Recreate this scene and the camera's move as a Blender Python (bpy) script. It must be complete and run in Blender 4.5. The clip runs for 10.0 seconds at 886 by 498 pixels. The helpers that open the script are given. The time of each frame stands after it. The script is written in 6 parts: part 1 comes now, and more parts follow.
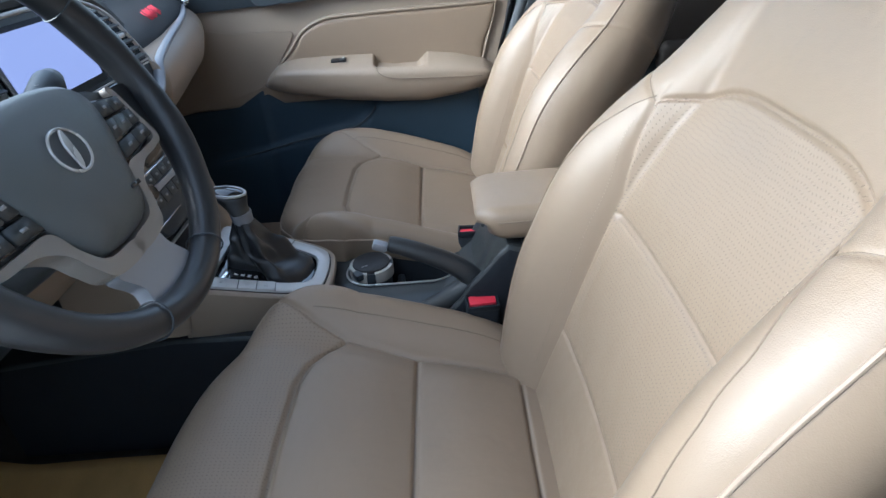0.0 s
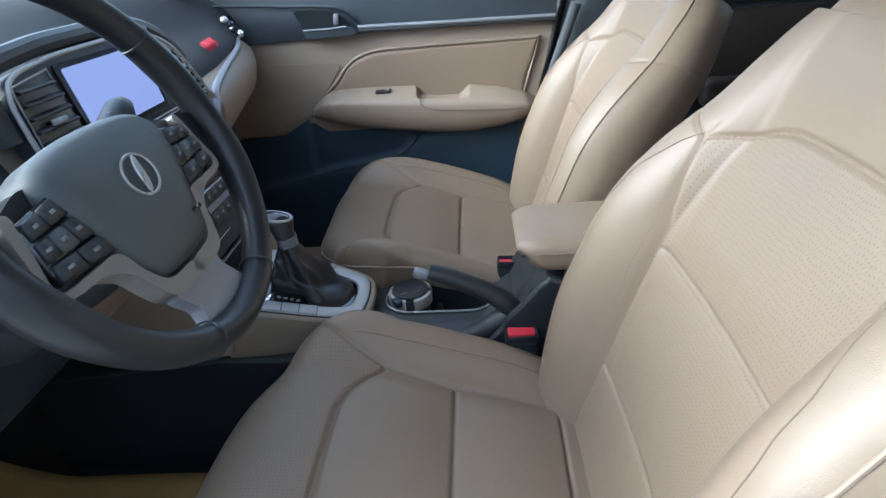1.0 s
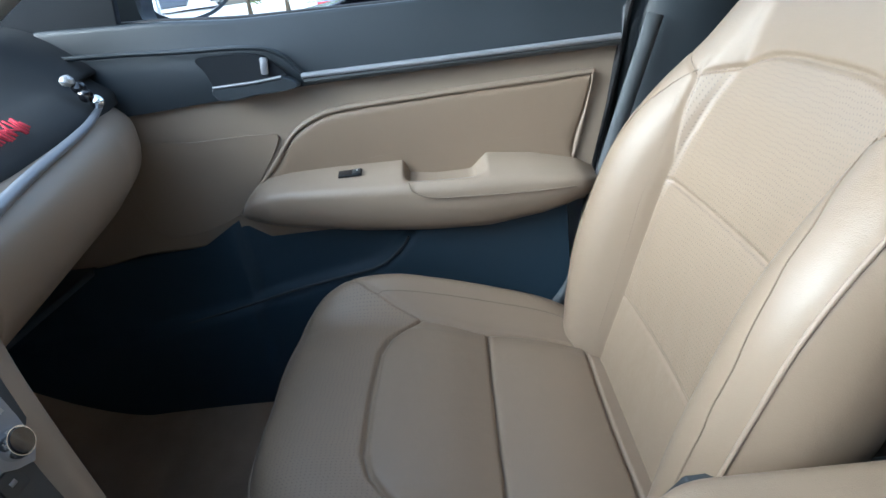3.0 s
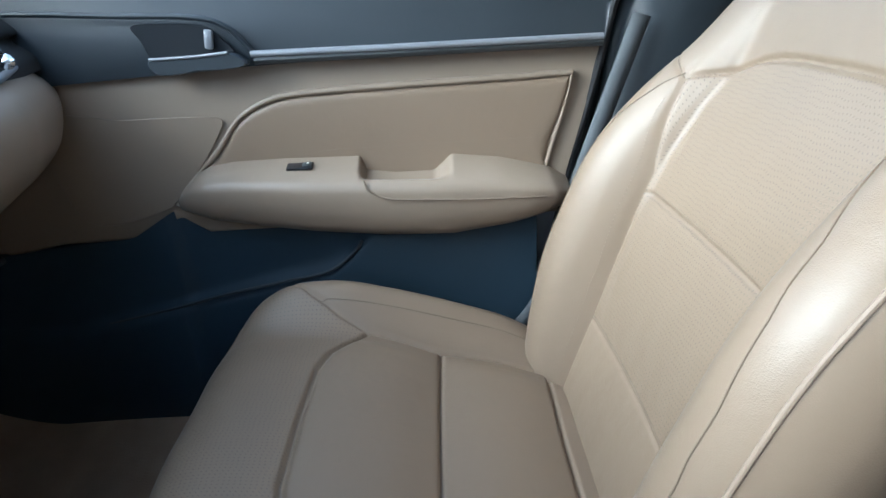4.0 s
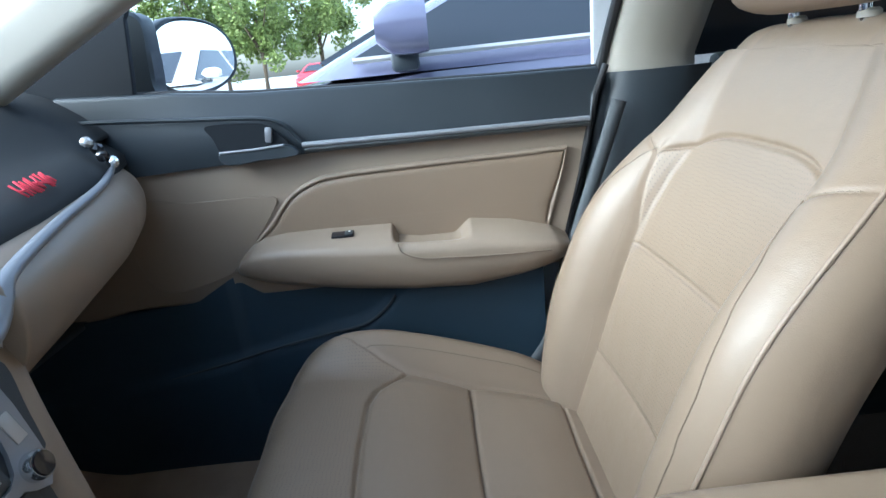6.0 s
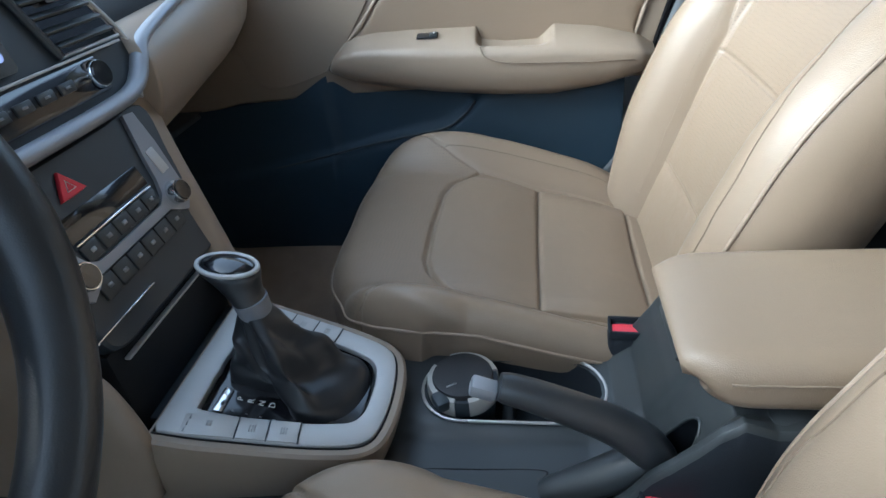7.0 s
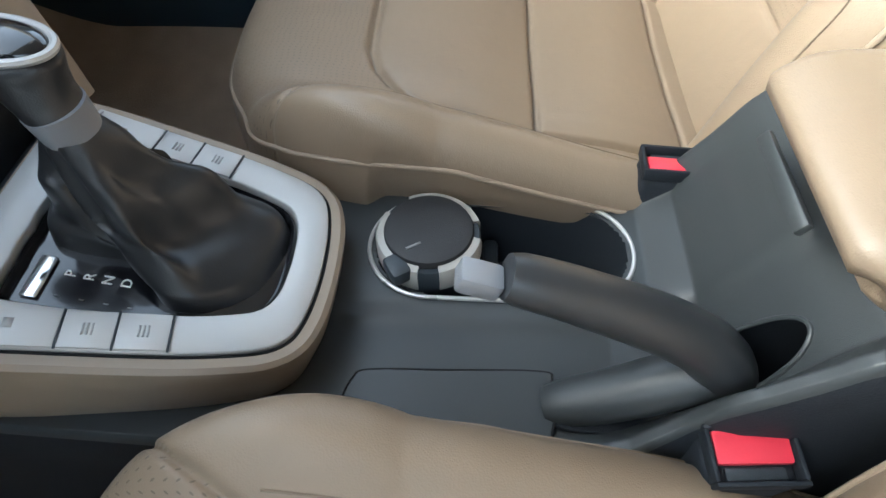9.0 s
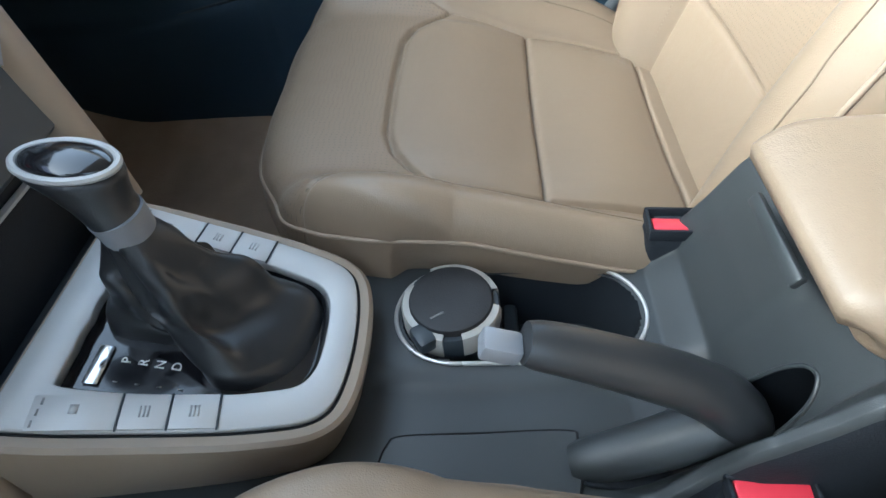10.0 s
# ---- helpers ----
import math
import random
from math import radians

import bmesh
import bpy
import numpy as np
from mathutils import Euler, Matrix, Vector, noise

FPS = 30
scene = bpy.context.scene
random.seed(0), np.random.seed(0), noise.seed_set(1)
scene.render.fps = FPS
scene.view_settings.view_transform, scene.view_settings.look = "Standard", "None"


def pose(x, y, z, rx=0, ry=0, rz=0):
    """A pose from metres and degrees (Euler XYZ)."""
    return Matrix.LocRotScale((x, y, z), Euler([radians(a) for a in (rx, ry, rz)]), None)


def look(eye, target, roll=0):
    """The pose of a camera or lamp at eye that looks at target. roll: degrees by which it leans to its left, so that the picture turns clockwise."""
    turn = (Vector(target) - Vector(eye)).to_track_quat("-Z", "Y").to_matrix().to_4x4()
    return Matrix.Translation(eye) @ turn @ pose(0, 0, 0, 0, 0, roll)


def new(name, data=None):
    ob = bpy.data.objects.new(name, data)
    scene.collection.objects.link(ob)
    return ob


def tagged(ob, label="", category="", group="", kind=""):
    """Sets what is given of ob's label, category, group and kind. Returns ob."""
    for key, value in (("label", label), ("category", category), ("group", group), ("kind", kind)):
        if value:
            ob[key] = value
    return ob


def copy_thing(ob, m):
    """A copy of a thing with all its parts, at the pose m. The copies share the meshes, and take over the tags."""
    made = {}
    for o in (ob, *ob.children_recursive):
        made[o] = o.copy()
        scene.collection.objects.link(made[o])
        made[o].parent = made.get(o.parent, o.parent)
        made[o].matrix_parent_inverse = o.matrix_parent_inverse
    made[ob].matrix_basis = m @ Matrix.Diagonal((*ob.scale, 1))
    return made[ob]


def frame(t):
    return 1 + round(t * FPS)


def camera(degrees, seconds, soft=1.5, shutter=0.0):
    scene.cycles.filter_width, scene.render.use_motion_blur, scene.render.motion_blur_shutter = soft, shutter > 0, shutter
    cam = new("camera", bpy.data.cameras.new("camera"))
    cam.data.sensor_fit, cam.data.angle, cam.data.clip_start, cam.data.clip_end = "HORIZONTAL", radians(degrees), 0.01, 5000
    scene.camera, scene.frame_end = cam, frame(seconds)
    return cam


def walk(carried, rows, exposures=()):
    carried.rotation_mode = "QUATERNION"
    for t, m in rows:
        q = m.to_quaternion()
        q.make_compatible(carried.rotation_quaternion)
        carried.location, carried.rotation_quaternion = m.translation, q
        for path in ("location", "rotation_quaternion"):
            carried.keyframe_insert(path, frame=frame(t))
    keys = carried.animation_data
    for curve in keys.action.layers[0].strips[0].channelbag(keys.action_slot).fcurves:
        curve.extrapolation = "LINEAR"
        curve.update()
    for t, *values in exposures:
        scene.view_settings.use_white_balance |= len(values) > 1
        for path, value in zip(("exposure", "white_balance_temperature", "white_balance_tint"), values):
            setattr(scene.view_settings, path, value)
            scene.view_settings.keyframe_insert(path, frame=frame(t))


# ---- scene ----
cam = camera(74.6, 10.0)
PATH = [
    (0, (0.022, 0.056, 1.19), (-0.018, 1.772, 0.164), -4.9),
    (0.5, (0.003, 0.066, 1.182), (-0.128, 1.795, 0.186), -4.5),
    (0.8, (-0.002, 0.06, 1.177), (-0.141, 1.806, 0.212), -4.1),
    (1, (0.006, 0.049, 1.196), (-0.133, 1.813, 0.263), -4.7),
    (1.5, (0.056, 0.104, 1.207), (0.239, 1.911, 0.37), -5.7),
    (1.6, (0.063, 0.119, 1.212), (0.273, 1.929, 0.387), -6.5),
    (2, (-0.005, 0.179, 1.227), (-0.1, 1.997, 0.397), -8.7),
    (2.2, (-0.026, 0.311, 1.219), (-0.095, 2.128, 0.387), -13.7),
    (3.3, (-0.047, 0.738, 1.109), (-0.164, 2.53, 0.229), -6.9),
    (3.5, (-0.016, 0.767, 1.097), (-0.057, 2.517, 0.129), -9.1),
    (4, (-0.022, 0.745, 1.084), (-0.048, 2.574, 0.276), -3.7),
    (4.5, (-0.044, 0.738, 1.086), (-0.012, 2.593, 0.339), -3.3),
    (5, (-0.032, 0.736, 1.09), (0.085, 2.613, 0.408), -2.0),
    (5.2, (-0.038, 0.724, 1.084), (0.047, 2.608, 0.418), -1.5),
    (6.3, (-0.077, 0.569, 1.164), (-0.138, 2.473, 0.554), -8.7),
    (6.5, (-0.072, 0.544, 1.174), (-0.225, 2.413, 0.478), -10.6),
    (6.6, (-0.066, 0.508, 1.159), (-0.255, 2.371, 0.456), -11.0),
    (7, (-0.049, 0.502, 1.1), (-0.367, 2.158, 0.026), -6.9),
    (7.2, (-0.056, 0.538, 1.083), (-0.296, 2.114, -0.124), -5.9),
    (7.5, (-0.066, 0.618, 1.067), (-0.28, 2.071, -0.29), -8.1),
    (8, (-0.076, 0.663, 0.992), (-0.188, 1.892, -0.582), 0.6),
    (8.2, (-0.1, 0.667, 0.972), (-0.2, 1.928, -0.577), 2.3),
    (8.5, (-0.102, 0.685, 0.972), (-0.203, 1.919, -0.598), 0.2),
    (9, (-0.101, 0.688, 0.967), (-0.199, 1.911, -0.612), -1.4),
    (9.5, (-0.106, 0.687, 0.971), (-0.254, 1.947, -0.575), -4.6),
    (10, (-0.1, 0.674, 0.996), (-0.266, 2.05, -0.446), -6.5),
]
walk(cam, [(t, look(eye, target, roll)) for t, eye, target, roll in PATH],
     exposures=[(0.0, 2.12, 5200, 2), (2.0, 1.95, 5120, -1), (3.5, 2.05, 5100, -2), (5.0, 2.02, 4970, -3), (6.5, 2.05, 5100, -2), (7.5, 2.65, 5380, -2), (8.2, 2.98, 5900, -2), (9.5, 3.0, 5900, -1), (10.0, 2.92, 5450, -3)])

# ---- world, sun and exposure ----
world = bpy.data.worlds.new("world")
scene.world = world
world.use_nodes = True
wn = world.node_tree
sky = wn.nodes.new("ShaderNodeTexSky")
sky.sky_type = "NISHITA"
sky.sun_disc = False
sky.sun_elevation = radians(33)
sky.sun_rotation = radians(251)
sky.dust_density = 3.5
sky.ozone_density = 0.6
haze = wn.nodes.new("ShaderNodeHueSaturation")          # a white, hazy sky
haze.inputs["Saturation"].default_value = 0.55
wn.links.new(sky.outputs[0], haze.inputs["Color"])
wn.links.new(haze.outputs[0], wn.nodes["Background"].inputs[0])
wn.nodes["Background"].inputs[1].default_value = 0.18
sun_data = bpy.data.lights.new("sun", "SUN")
sun_data.energy = 0.42
sun_data.angle = radians(40)
sun_data.color = (1.0, 0.97, 0.93)
sun = new("sun", sun_data)
sun.matrix_world = look((-5.0, -0.9, 4.0), (-0.1, 0.8, 0.7))

# ---- materials ----


def ramp_mix(nt, fac, a, b):
    m = nt.nodes.new("ShaderNodeMix")
    m.data_type = "RGBA"
    nt.links.new(fac, m.inputs["Factor"])
    m.inputs["A"].default_value = (*a, 1)
    m.inputs["B"].default_value = (*b, 1)
    return m.outputs["Result"]


def tex_noise(nt, scale, detail=3.0, coord=None, kind="noise"):
    t = nt.nodes.new("ShaderNodeTexNoise" if kind == "noise" else "ShaderNodeTexVoronoi")
    t.inputs["Scale"].default_value = scale
    if kind == "noise":
        t.inputs["Detail"].default_value = detail
    if coord is not None:
        nt.links.new(coord, t.inputs["Vector"])
    return t


def math_node(nt, op, a, b=None, c=None):
    n = nt.nodes.new("ShaderNodeMath")
    n.operation = op
    for k, v in enumerate((a, b, c)):
        if v is None:
            continue
        if isinstance(v, (int, float)):
            n.inputs[k].default_value = v
        else:
            nt.links.new(v, n.inputs[k])
    return n.outputs[0]


def mat(name, base, rough=0.5, metal=0.0, vary=0.12, patch=6.0, grain=400.0, bump=0.0006, kind="noise",
        rough_vary=0.1, coat=0.0, spec=0.5, perforated=False, soft=0.0):
    """A surface with broad stains, fine grain and relief, in metres."""
    m = bpy.data.materials.new(name)
    m.use_nodes = True
    nt = m.node_tree
    p = nt.nodes["Principled BSDF"]
    co = nt.nodes.new("ShaderNodeTexCoord").outputs["Object"]
    broad = tex_noise(nt, patch, 4.0, co).outputs[0]
    dark = tuple(c * (1 - vary) for c in base)
    light = tuple(min(1, c * (1 + vary)) for c in base)
    colour = ramp_mix(nt, broad, dark, light)
    fine = tex_noise(nt, grain, 2.0, co, kind).outputs[0]
    b = nt.nodes.new("ShaderNodeBump")
    b.inputs["Strength"].default_value = 1.0
    b.inputs["Distance"].default_value = bump
    height = fine
    if perforated:
        uv = nt.nodes.new("ShaderNodeUVMap").outputs[0]
        sep = nt.nodes.new("ShaderNodeSeparateXYZ")
        nt.links.new(uv, sep.inputs[0])
        # chevron columns of small holes
        u, v = sep.outputs[0], sep.outputs[1]
        zig = math_node(nt, "PINGPONG", u, 0.0144)
        v2 = math_node(nt, "ADD", v, zig)
        fu = math_node(nt, "SUBTRACT", math_node(nt, "FRACT", math_node(nt, "DIVIDE", u, 0.0048)), 0.5)
        fv = math_node(nt, "SUBTRACT", math_node(nt, "FRACT", math_node(nt, "DIVIDE", v2, 0.0056)), 0.5)
        d = math_node(nt, "SQRT", math_node(nt, "ADD", math_node(nt, "MULTIPLY", fu, fu),
                                           math_node(nt, "MULTIPLY", math_node(nt, "MULTIPLY", fv, fv), 1.6)))
        hole = math_node(nt, "LESS_THAN", d, 0.16)
        mx = nt.nodes.new("ShaderNodeMix")
        mx.data_type = "RGBA"
        nt.links.new(hole, mx.inputs["Factor"])
        nt.links.new(colour, mx.inputs["A"])
        mx.inputs["B"].default_value = (*(c * 0.62 for c in base), 1)
        colour = mx.outputs["Result"]
        height = math_node(nt, "SUBTRACT", fine, hole)
    nt.links.new(height, b.inputs["Height"])
    if soft:
        # slack, pulled surface under the fine grain
        slack = nt.nodes.new("ShaderNodeBump")
        slack.inputs["Strength"].default_value = 1.0
        slack.inputs["Distance"].default_value = soft
        nt.links.new(tex_noise(nt, 24.0, 3.0, co).outputs[0], slack.inputs["Height"])
        nt.links.new(slack.outputs[0], b.inputs["Normal"])
    nt.links.new(b.outputs[0], p.inputs["Normal"])
    nt.links.new(colour, p.inputs["Base Color"])
    r = math_node(nt, "MULTIPLY_ADD", broad, 2 * rough_vary, rough - rough_vary)
    nt.links.new(r, p.inputs["Roughness"])
    p.inputs["Metallic"].default_value = metal
    p.inputs["Coat Weight"].default_value = coat
    p.inputs["Coat Roughness"].default_value = 0.08
    p.inputs["Specular IOR Level"].default_value = spec
    return m


LEATHER = mat("beige_leather", (0.232, 0.173, 0.120), 0.43, vary=0.08, patch=5, grain=900, bump=0.00013, kind="voronoi", soft=0.0016)
PERF = mat("perforated_beige_leather", (0.232, 0.173, 0.120), 0.43, vary=0.08, patch=5, grain=900, bump=0.00013, kind="voronoi", perforated=True, soft=0.0012)
PIPING = mat("beige_piping", (0.27, 0.205, 0.148), 0.5, vary=0.08, grain=1500, bump=0.0003)
THREAD = mat("seam_thread", (0.18, 0.135, 0.094), 0.7, vary=0.15, grain=3000, bump=0.0002)
BEIGE = mat("beige_plastic", (0.265, 0.21, 0.158), 0.42, vary=0.06, patch=4, grain=1300, bump=0.00009, kind="voronoi")
BLACKP = mat("black_plastic", (0.030, 0.038, 0.046), 0.42, vary=0.25, patch=7, grain=1400, bump=0.00009, kind="voronoi")
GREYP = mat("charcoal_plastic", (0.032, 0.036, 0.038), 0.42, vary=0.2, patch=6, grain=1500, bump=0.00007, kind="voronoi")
BLACKL = mat("black_leather", (0.02, 0.021, 0.023), 0.36, vary=0.25, patch=10, grain=900, bump=0.00006, kind="voronoi")
NAVY = mat("blue_black_plastic", (0.024, 0.044, 0.066), 0.55, vary=0.2, patch=7, grain=1400, bump=0.0003, kind="voronoi", spec=0.35)
# for black trim, and for walls and recesses with shade put into their colour
TRIMSHADE = mat("dark_trim_and_shade", (0.014, 0.017, 0.022), 0.65, vary=0.25, patch=9, grain=900, bump=0.0004, spec=0.22)
GLOSSY = mat("gloss_black", (0.01, 0.01, 0.012), 0.12, vary=0.2, grain=30, bump=0.0, coat=0.6)
SILVER = mat("satin_silver", (0.45, 0.445, 0.435), 0.42, metal=0.25, vary=0.05, patch=12, grain=2500, bump=0.0001)
DULLSILVER = mat("dull_silver_plastic", (0.26, 0.27, 0.295), 0.42, metal=0.3, vary=0.06, patch=12, grain=2500, bump=0.0001)
BRIGHT = mat("bright_satin_metal", (0.50, 0.495, 0.48), 0.28, metal=0.5, vary=0.05, patch=12, grain=2500, bump=0.00005)
GRIP = mat("smooth_grip_plastic", (0.030, 0.032, 0.035), 0.36, vary=0.15, patch=9, grain=1500, bump=0.00004)
RIMGREY = mat("pale_grey_plastic", (0.36, 0.345, 0.315), 0.4, vary=0.06, patch=12, grain=1500, bump=0.0001)
HUB = mat("grey_airbag_plastic", (0.085, 0.095, 0.097), 0.40, vary=0.12, patch=8, grain=1500, bump=0.0002, kind="voronoi")
CHROME = mat("chrome", (0.78, 0.79, 0.8), 0.12, metal=1.0, vary=0.04, grain=80, bump=0.0)
MATTOP = mat("dash_mat_fabric", (0.02, 0.022, 0.024), 0.85, vary=0.35, patch=9, grain=1200, bump=0.0008)
CARPET = mat("brown_floor_mat", (0.42, 0.25, 0.085), 0.9, vary=0.35, patch=14, grain=600, bump=0.002)
GREYMAT = mat("grey_brown_floor_mat", (0.36, 0.265, 0.185), 0.95, vary=0.3, patch=14, grain=600, bump=0.002)
CARPETD = mat("dark_carpet", (0.085, 0.07, 0.056), 0.95, vary=0.3, patch=14, grain=700, bump=0.002)
RED = mat("red_plastic", (0.58, 0.035, 0.06), 0.35, vary=0.08, grain=300, bump=0.0001)
REDCLOTH = mat("red_print", (0.62, 0.03, 0.06), 0.7, vary=0.1, grain=900, bump=0.0002)
WHITE = mat("white_print", (0.75, 0.75, 0.73), 0.5, vary=0.04, grain=900, bump=0.0)
MARKGREY = mat("faint_grey_print", (0.36, 0.36, 0.355), 0.5, vary=0.04, grain=900, bump=0.0)
DARKPRINT = mat("grey_print", (0.25, 0.25, 0.25), 0.5, vary=0.04, grain=900, bump=0.0)
PILLAR = mat("pale_pillar_trim", (0.37, 0.345, 0.29), 0.6, vary=0.05, patch=5, grain=1200, bump=0.0003)
HEADLINER = mat("headliner_cloth", (0.5, 0.47, 0.4), 0.9, vary=0.06, patch=6, grain=900, bump=0.0006)
CARPAINT = mat("pearl_white_paint", (0.13, 0.13, 0.20), 0.2, vary=0.03, patch=2, grain=60, bump=0.0, coat=0.7)
BODYPAINT = mat("silver_body_paint", (0.55, 0.56, 0.58), 0.25, vary=0.03, patch=2, grain=60, bump=0.0, coat=0.7)
GROUNDM = mat("dusty_concrete", (0.50, 0.485, 0.455), 0.9, vary=0.15, patch=0.6, grain=60, bump=0.004)
RUBBER = mat("black_rubber", (0.018, 0.018, 0.02), 0.6, vary=0.2, patch=12, grain=900, bump=0.0004)
SEATBELT = mat("grey_webbing", (0.10, 0.11, 0.12), 0.7, vary=0.2, patch=20, grain=900, bump=0.0004)
LEAF = mat("leaves", (0.17, 0.215, 0.05), 0.6, vary=0.4, patch=3, grain=40, bump=0.001)
BARK = mat("bark", (0.12, 0.09, 0.06), 0.9, vary=0.3, patch=6, grain=60, bump=0.01)
REDPAINT = mat("red_paint", (0.55, 0.03, 0.05), 0.4, vary=0.08, patch=1, grain=60, bump=0.0)
WALLG = mat("grey_wall_plaster", (0.46, 0.45, 0.43), 0.85, vary=0.1, patch=0.8, grain=60, bump=0.002)
WALLM = mat("white_wall_plaster", (0.8, 0.79, 0.76), 0.8, vary=0.06, patch=0.8, grain=60, bump=0.002)


def plain(name, base, rough, **k):
    m = bpy.data.materials.new(name)
    m.use_nodes = True
    p = m.node_tree.nodes["Principled BSDF"]
    p.inputs["Base Color"].default_value = (*base, 1)
    p.inputs["Roughness"].default_value = rough
    for key, value in k.items():
        p.inputs[key.replace("_", " ")].default_value = value
    return m


TINT = plain("tinted_glass", (0.03, 0.035, 0.045), 0.05)
MIRROR = plain("mirror_glass", (0.9, 0.9, 0.9), 0.01, Metallic=1.0)
YOKE = mat("grey_beige_plastic", (0.24, 0.215, 0.19), 0.4, vary=0.06, patch=8, grain=1400, bump=0.0003)
# rear door trim, darkened to brown: the rear cabin's shade put into its colour
REARTRIM = mat("shaded_brown_trim", (0.05, 0.042, 0.038), 0.6, vary=0.2, patch=5, grain=900, bump=0.0004)
PIT = plain("deep_recess_black", (0.004, 0.004, 0.005), 0.9)
# emission stands in for bright sky mirrored in the display glass
SCREEN = plain("screen_sky_sheen", (0.10, 0.11, 0.16), 0.10, Emission_Color=(0.42, 0.46, 0.80, 1.0), Emission_Strength=0.19)

# ---- building helpers ----


def thing(name, label, category, group="", kind="", at=(0, 0, 0)):
    ob = new(name)
    ob.empty_display_size = 0.05
    ob.location = at
    return tagged(ob, label, category, group, kind)


def finish(name, me, material, parent=None, label="", smooth=True):
    if material is not None and not me.materials:
        me.materials.append(material)
    if smooth:
        me.polygons.foreach_set("use_smooth", [True] * len(me.polygons))
    ob = new(name, me)
    if parent is not None:
        ob.parent = parent
    if label:
        ob["label"] = label
    return ob


def part(name, bm, material, parent, label="", smooth=True, sharp=35):
    """One bmesh as one mesh object under a thing or a part."""
    bmesh.ops.recalc_face_normals(bm, faces=bm.faces[:])
    if smooth:
        for e in bm.edges:
            if len(e.link_faces) == 2 and e.calc_face_angle(0) > radians(sharp):
                e.smooth = False
    me = bpy.data.meshes.new(name)
    bm.to_mesh(me)
    bm.free()
    return finish(name, me, material, parent, label, smooth)


def grid_faces(n, m, wrap_j=False, wrap_i=False):
    f = []
    for i in range(n if wrap_i else n - 1):
        i2 = (i + 1) % n
        for j in range(m if wrap_j else m - 1):
            j2 = (j + 1) % m
            f.append((i * m + j, i * m + j2, i2 * m + j2, i2 * m + j))
    return f


def sheet(name, P, material, parent, label="", keep=None, uv=None, thick=0.0, wrap_j=False):
    """A surface through a grid of points P[n][m]; keep: a mask of its cells."""
    P = np.asarray(P, float)
    n, m, _ = P.shape
    faces = grid_faces(n, m, wrap_j)
    if keep is not None:
        k = np.asarray(keep).ravel()
        faces = [f for f, ok in zip(faces, k) if ok]
    used = np.unique(np.array(faces).ravel())
    index = -np.ones(n * m, int)
    index[used] = np.arange(len(used))
    faces = [tuple(int(index[v]) for v in f) for f in faces]
    me = bpy.data.meshes.new(name)
    me.from_pydata(P.reshape(-1, 3)[used].tolist(), [], faces)
    if uv is not None:
        layer = me.uv_layers.new(name="UVMap")
        flat = np.asarray(uv, float).reshape(-1, 2)[used]
        loops = np.empty(len(me.loops), int)
        me.loops.foreach_get("vertex_index", loops)
        layer.data.foreach_set("uv", flat[loops].ravel())
    ob = finish(name, me, material, parent, label)
    if keep is not None:
        # neighbouring panels share the whole surface's normals, so that seams shade smoothly
        nv = np.cross(np.gradient(P, axis=1), np.gradient(P, axis=0)).reshape(-1, 3)[used]
        ln = np.linalg.norm(nv, axis=1, keepdims=True)
        nv = np.where(ln > 1e-12, nv / np.maximum(ln, 1e-12), (0.0, 0.0, 1.0))
        me.normals_split_custom_set_from_vertices(nv.tolist())
    if thick:
        s = ob.modifiers.new("thickness", "SOLIDIFY")
        s.thickness, s.offset = thick, -1
    return ob


def smooth_path(points, n, closed=False):
    """n points on a Catmull-Rom curve through the given points."""
    p = np.asarray(points, float)
    k = len(p)
    if closed:
        q = np.vstack([p[-1], p, p[0], p[1]])
        ts = np.linspace(0, k, n, endpoint=False)
    else:
        q = np.vstack([2 * p[0] - p[1], p, 2 * p[-1] - p[-2]])
        ts = np.linspace(0, k - 1, n)
    out = []
    for t in ts:
        i = min(int(t), (k if closed else k - 1) - 1)
        f = t - i
        a, b, c, d = q[i], q[i + 1], q[i + 2], q[i + 3]
        out.append(0.5 * ((2 * b) + (c - a) * f + (2 * a - 5 * b + 4 * c - d) * f * f + (3 * b - a - 3 * c + d) * f ** 3))
    return np.array(out)


def tube_bm(points, radius, seg=8, closed=False, bm=None, flat=1.0, up=(0, 0, 1)):
    """A round (or, by flat, oval) bar along points; radius: one, or one for each point."""
    bm = bm or bmesh.new()
    p = [Vector(q) for q in points]
    n = len(p)
    r = [float(q) for q in radius] if hasattr(radius, "__len__") else [float(radius)] * n
    rings = []
    for i in range(n):
        if closed:
            d = p[(i + 1) % n] - p[i - 1]
        else:
            d = p[min(i + 1, n - 1)] - p[max(i - 1, 0)]
        d.normalize()
        a = Vector(up) - d * d.dot(Vector(up))
        if a.length < 1e-4:
            a = Vector((1, 0, 0)) - d * d.x
        a.normalize()
        b = d.cross(a)
        rings.append([bm.verts.new(p[i] + r[i] * (math.cos(2 * math.pi * k / seg) * b + flat * math.sin(2 * math.pi * k / seg) * a)) for k in range(seg)])
    for i in range(n if closed else n - 1):
        A, B = rings[i], rings[(i + 1) % n]
        for k in range(seg):
            bm.faces.new((A[k], A[(k + 1) % seg], B[(k + 1) % seg], B[k]))
    if not closed:
        bm.faces.new(rings[0][::-1])
        bm.faces.new(rings[-1])
    return bm


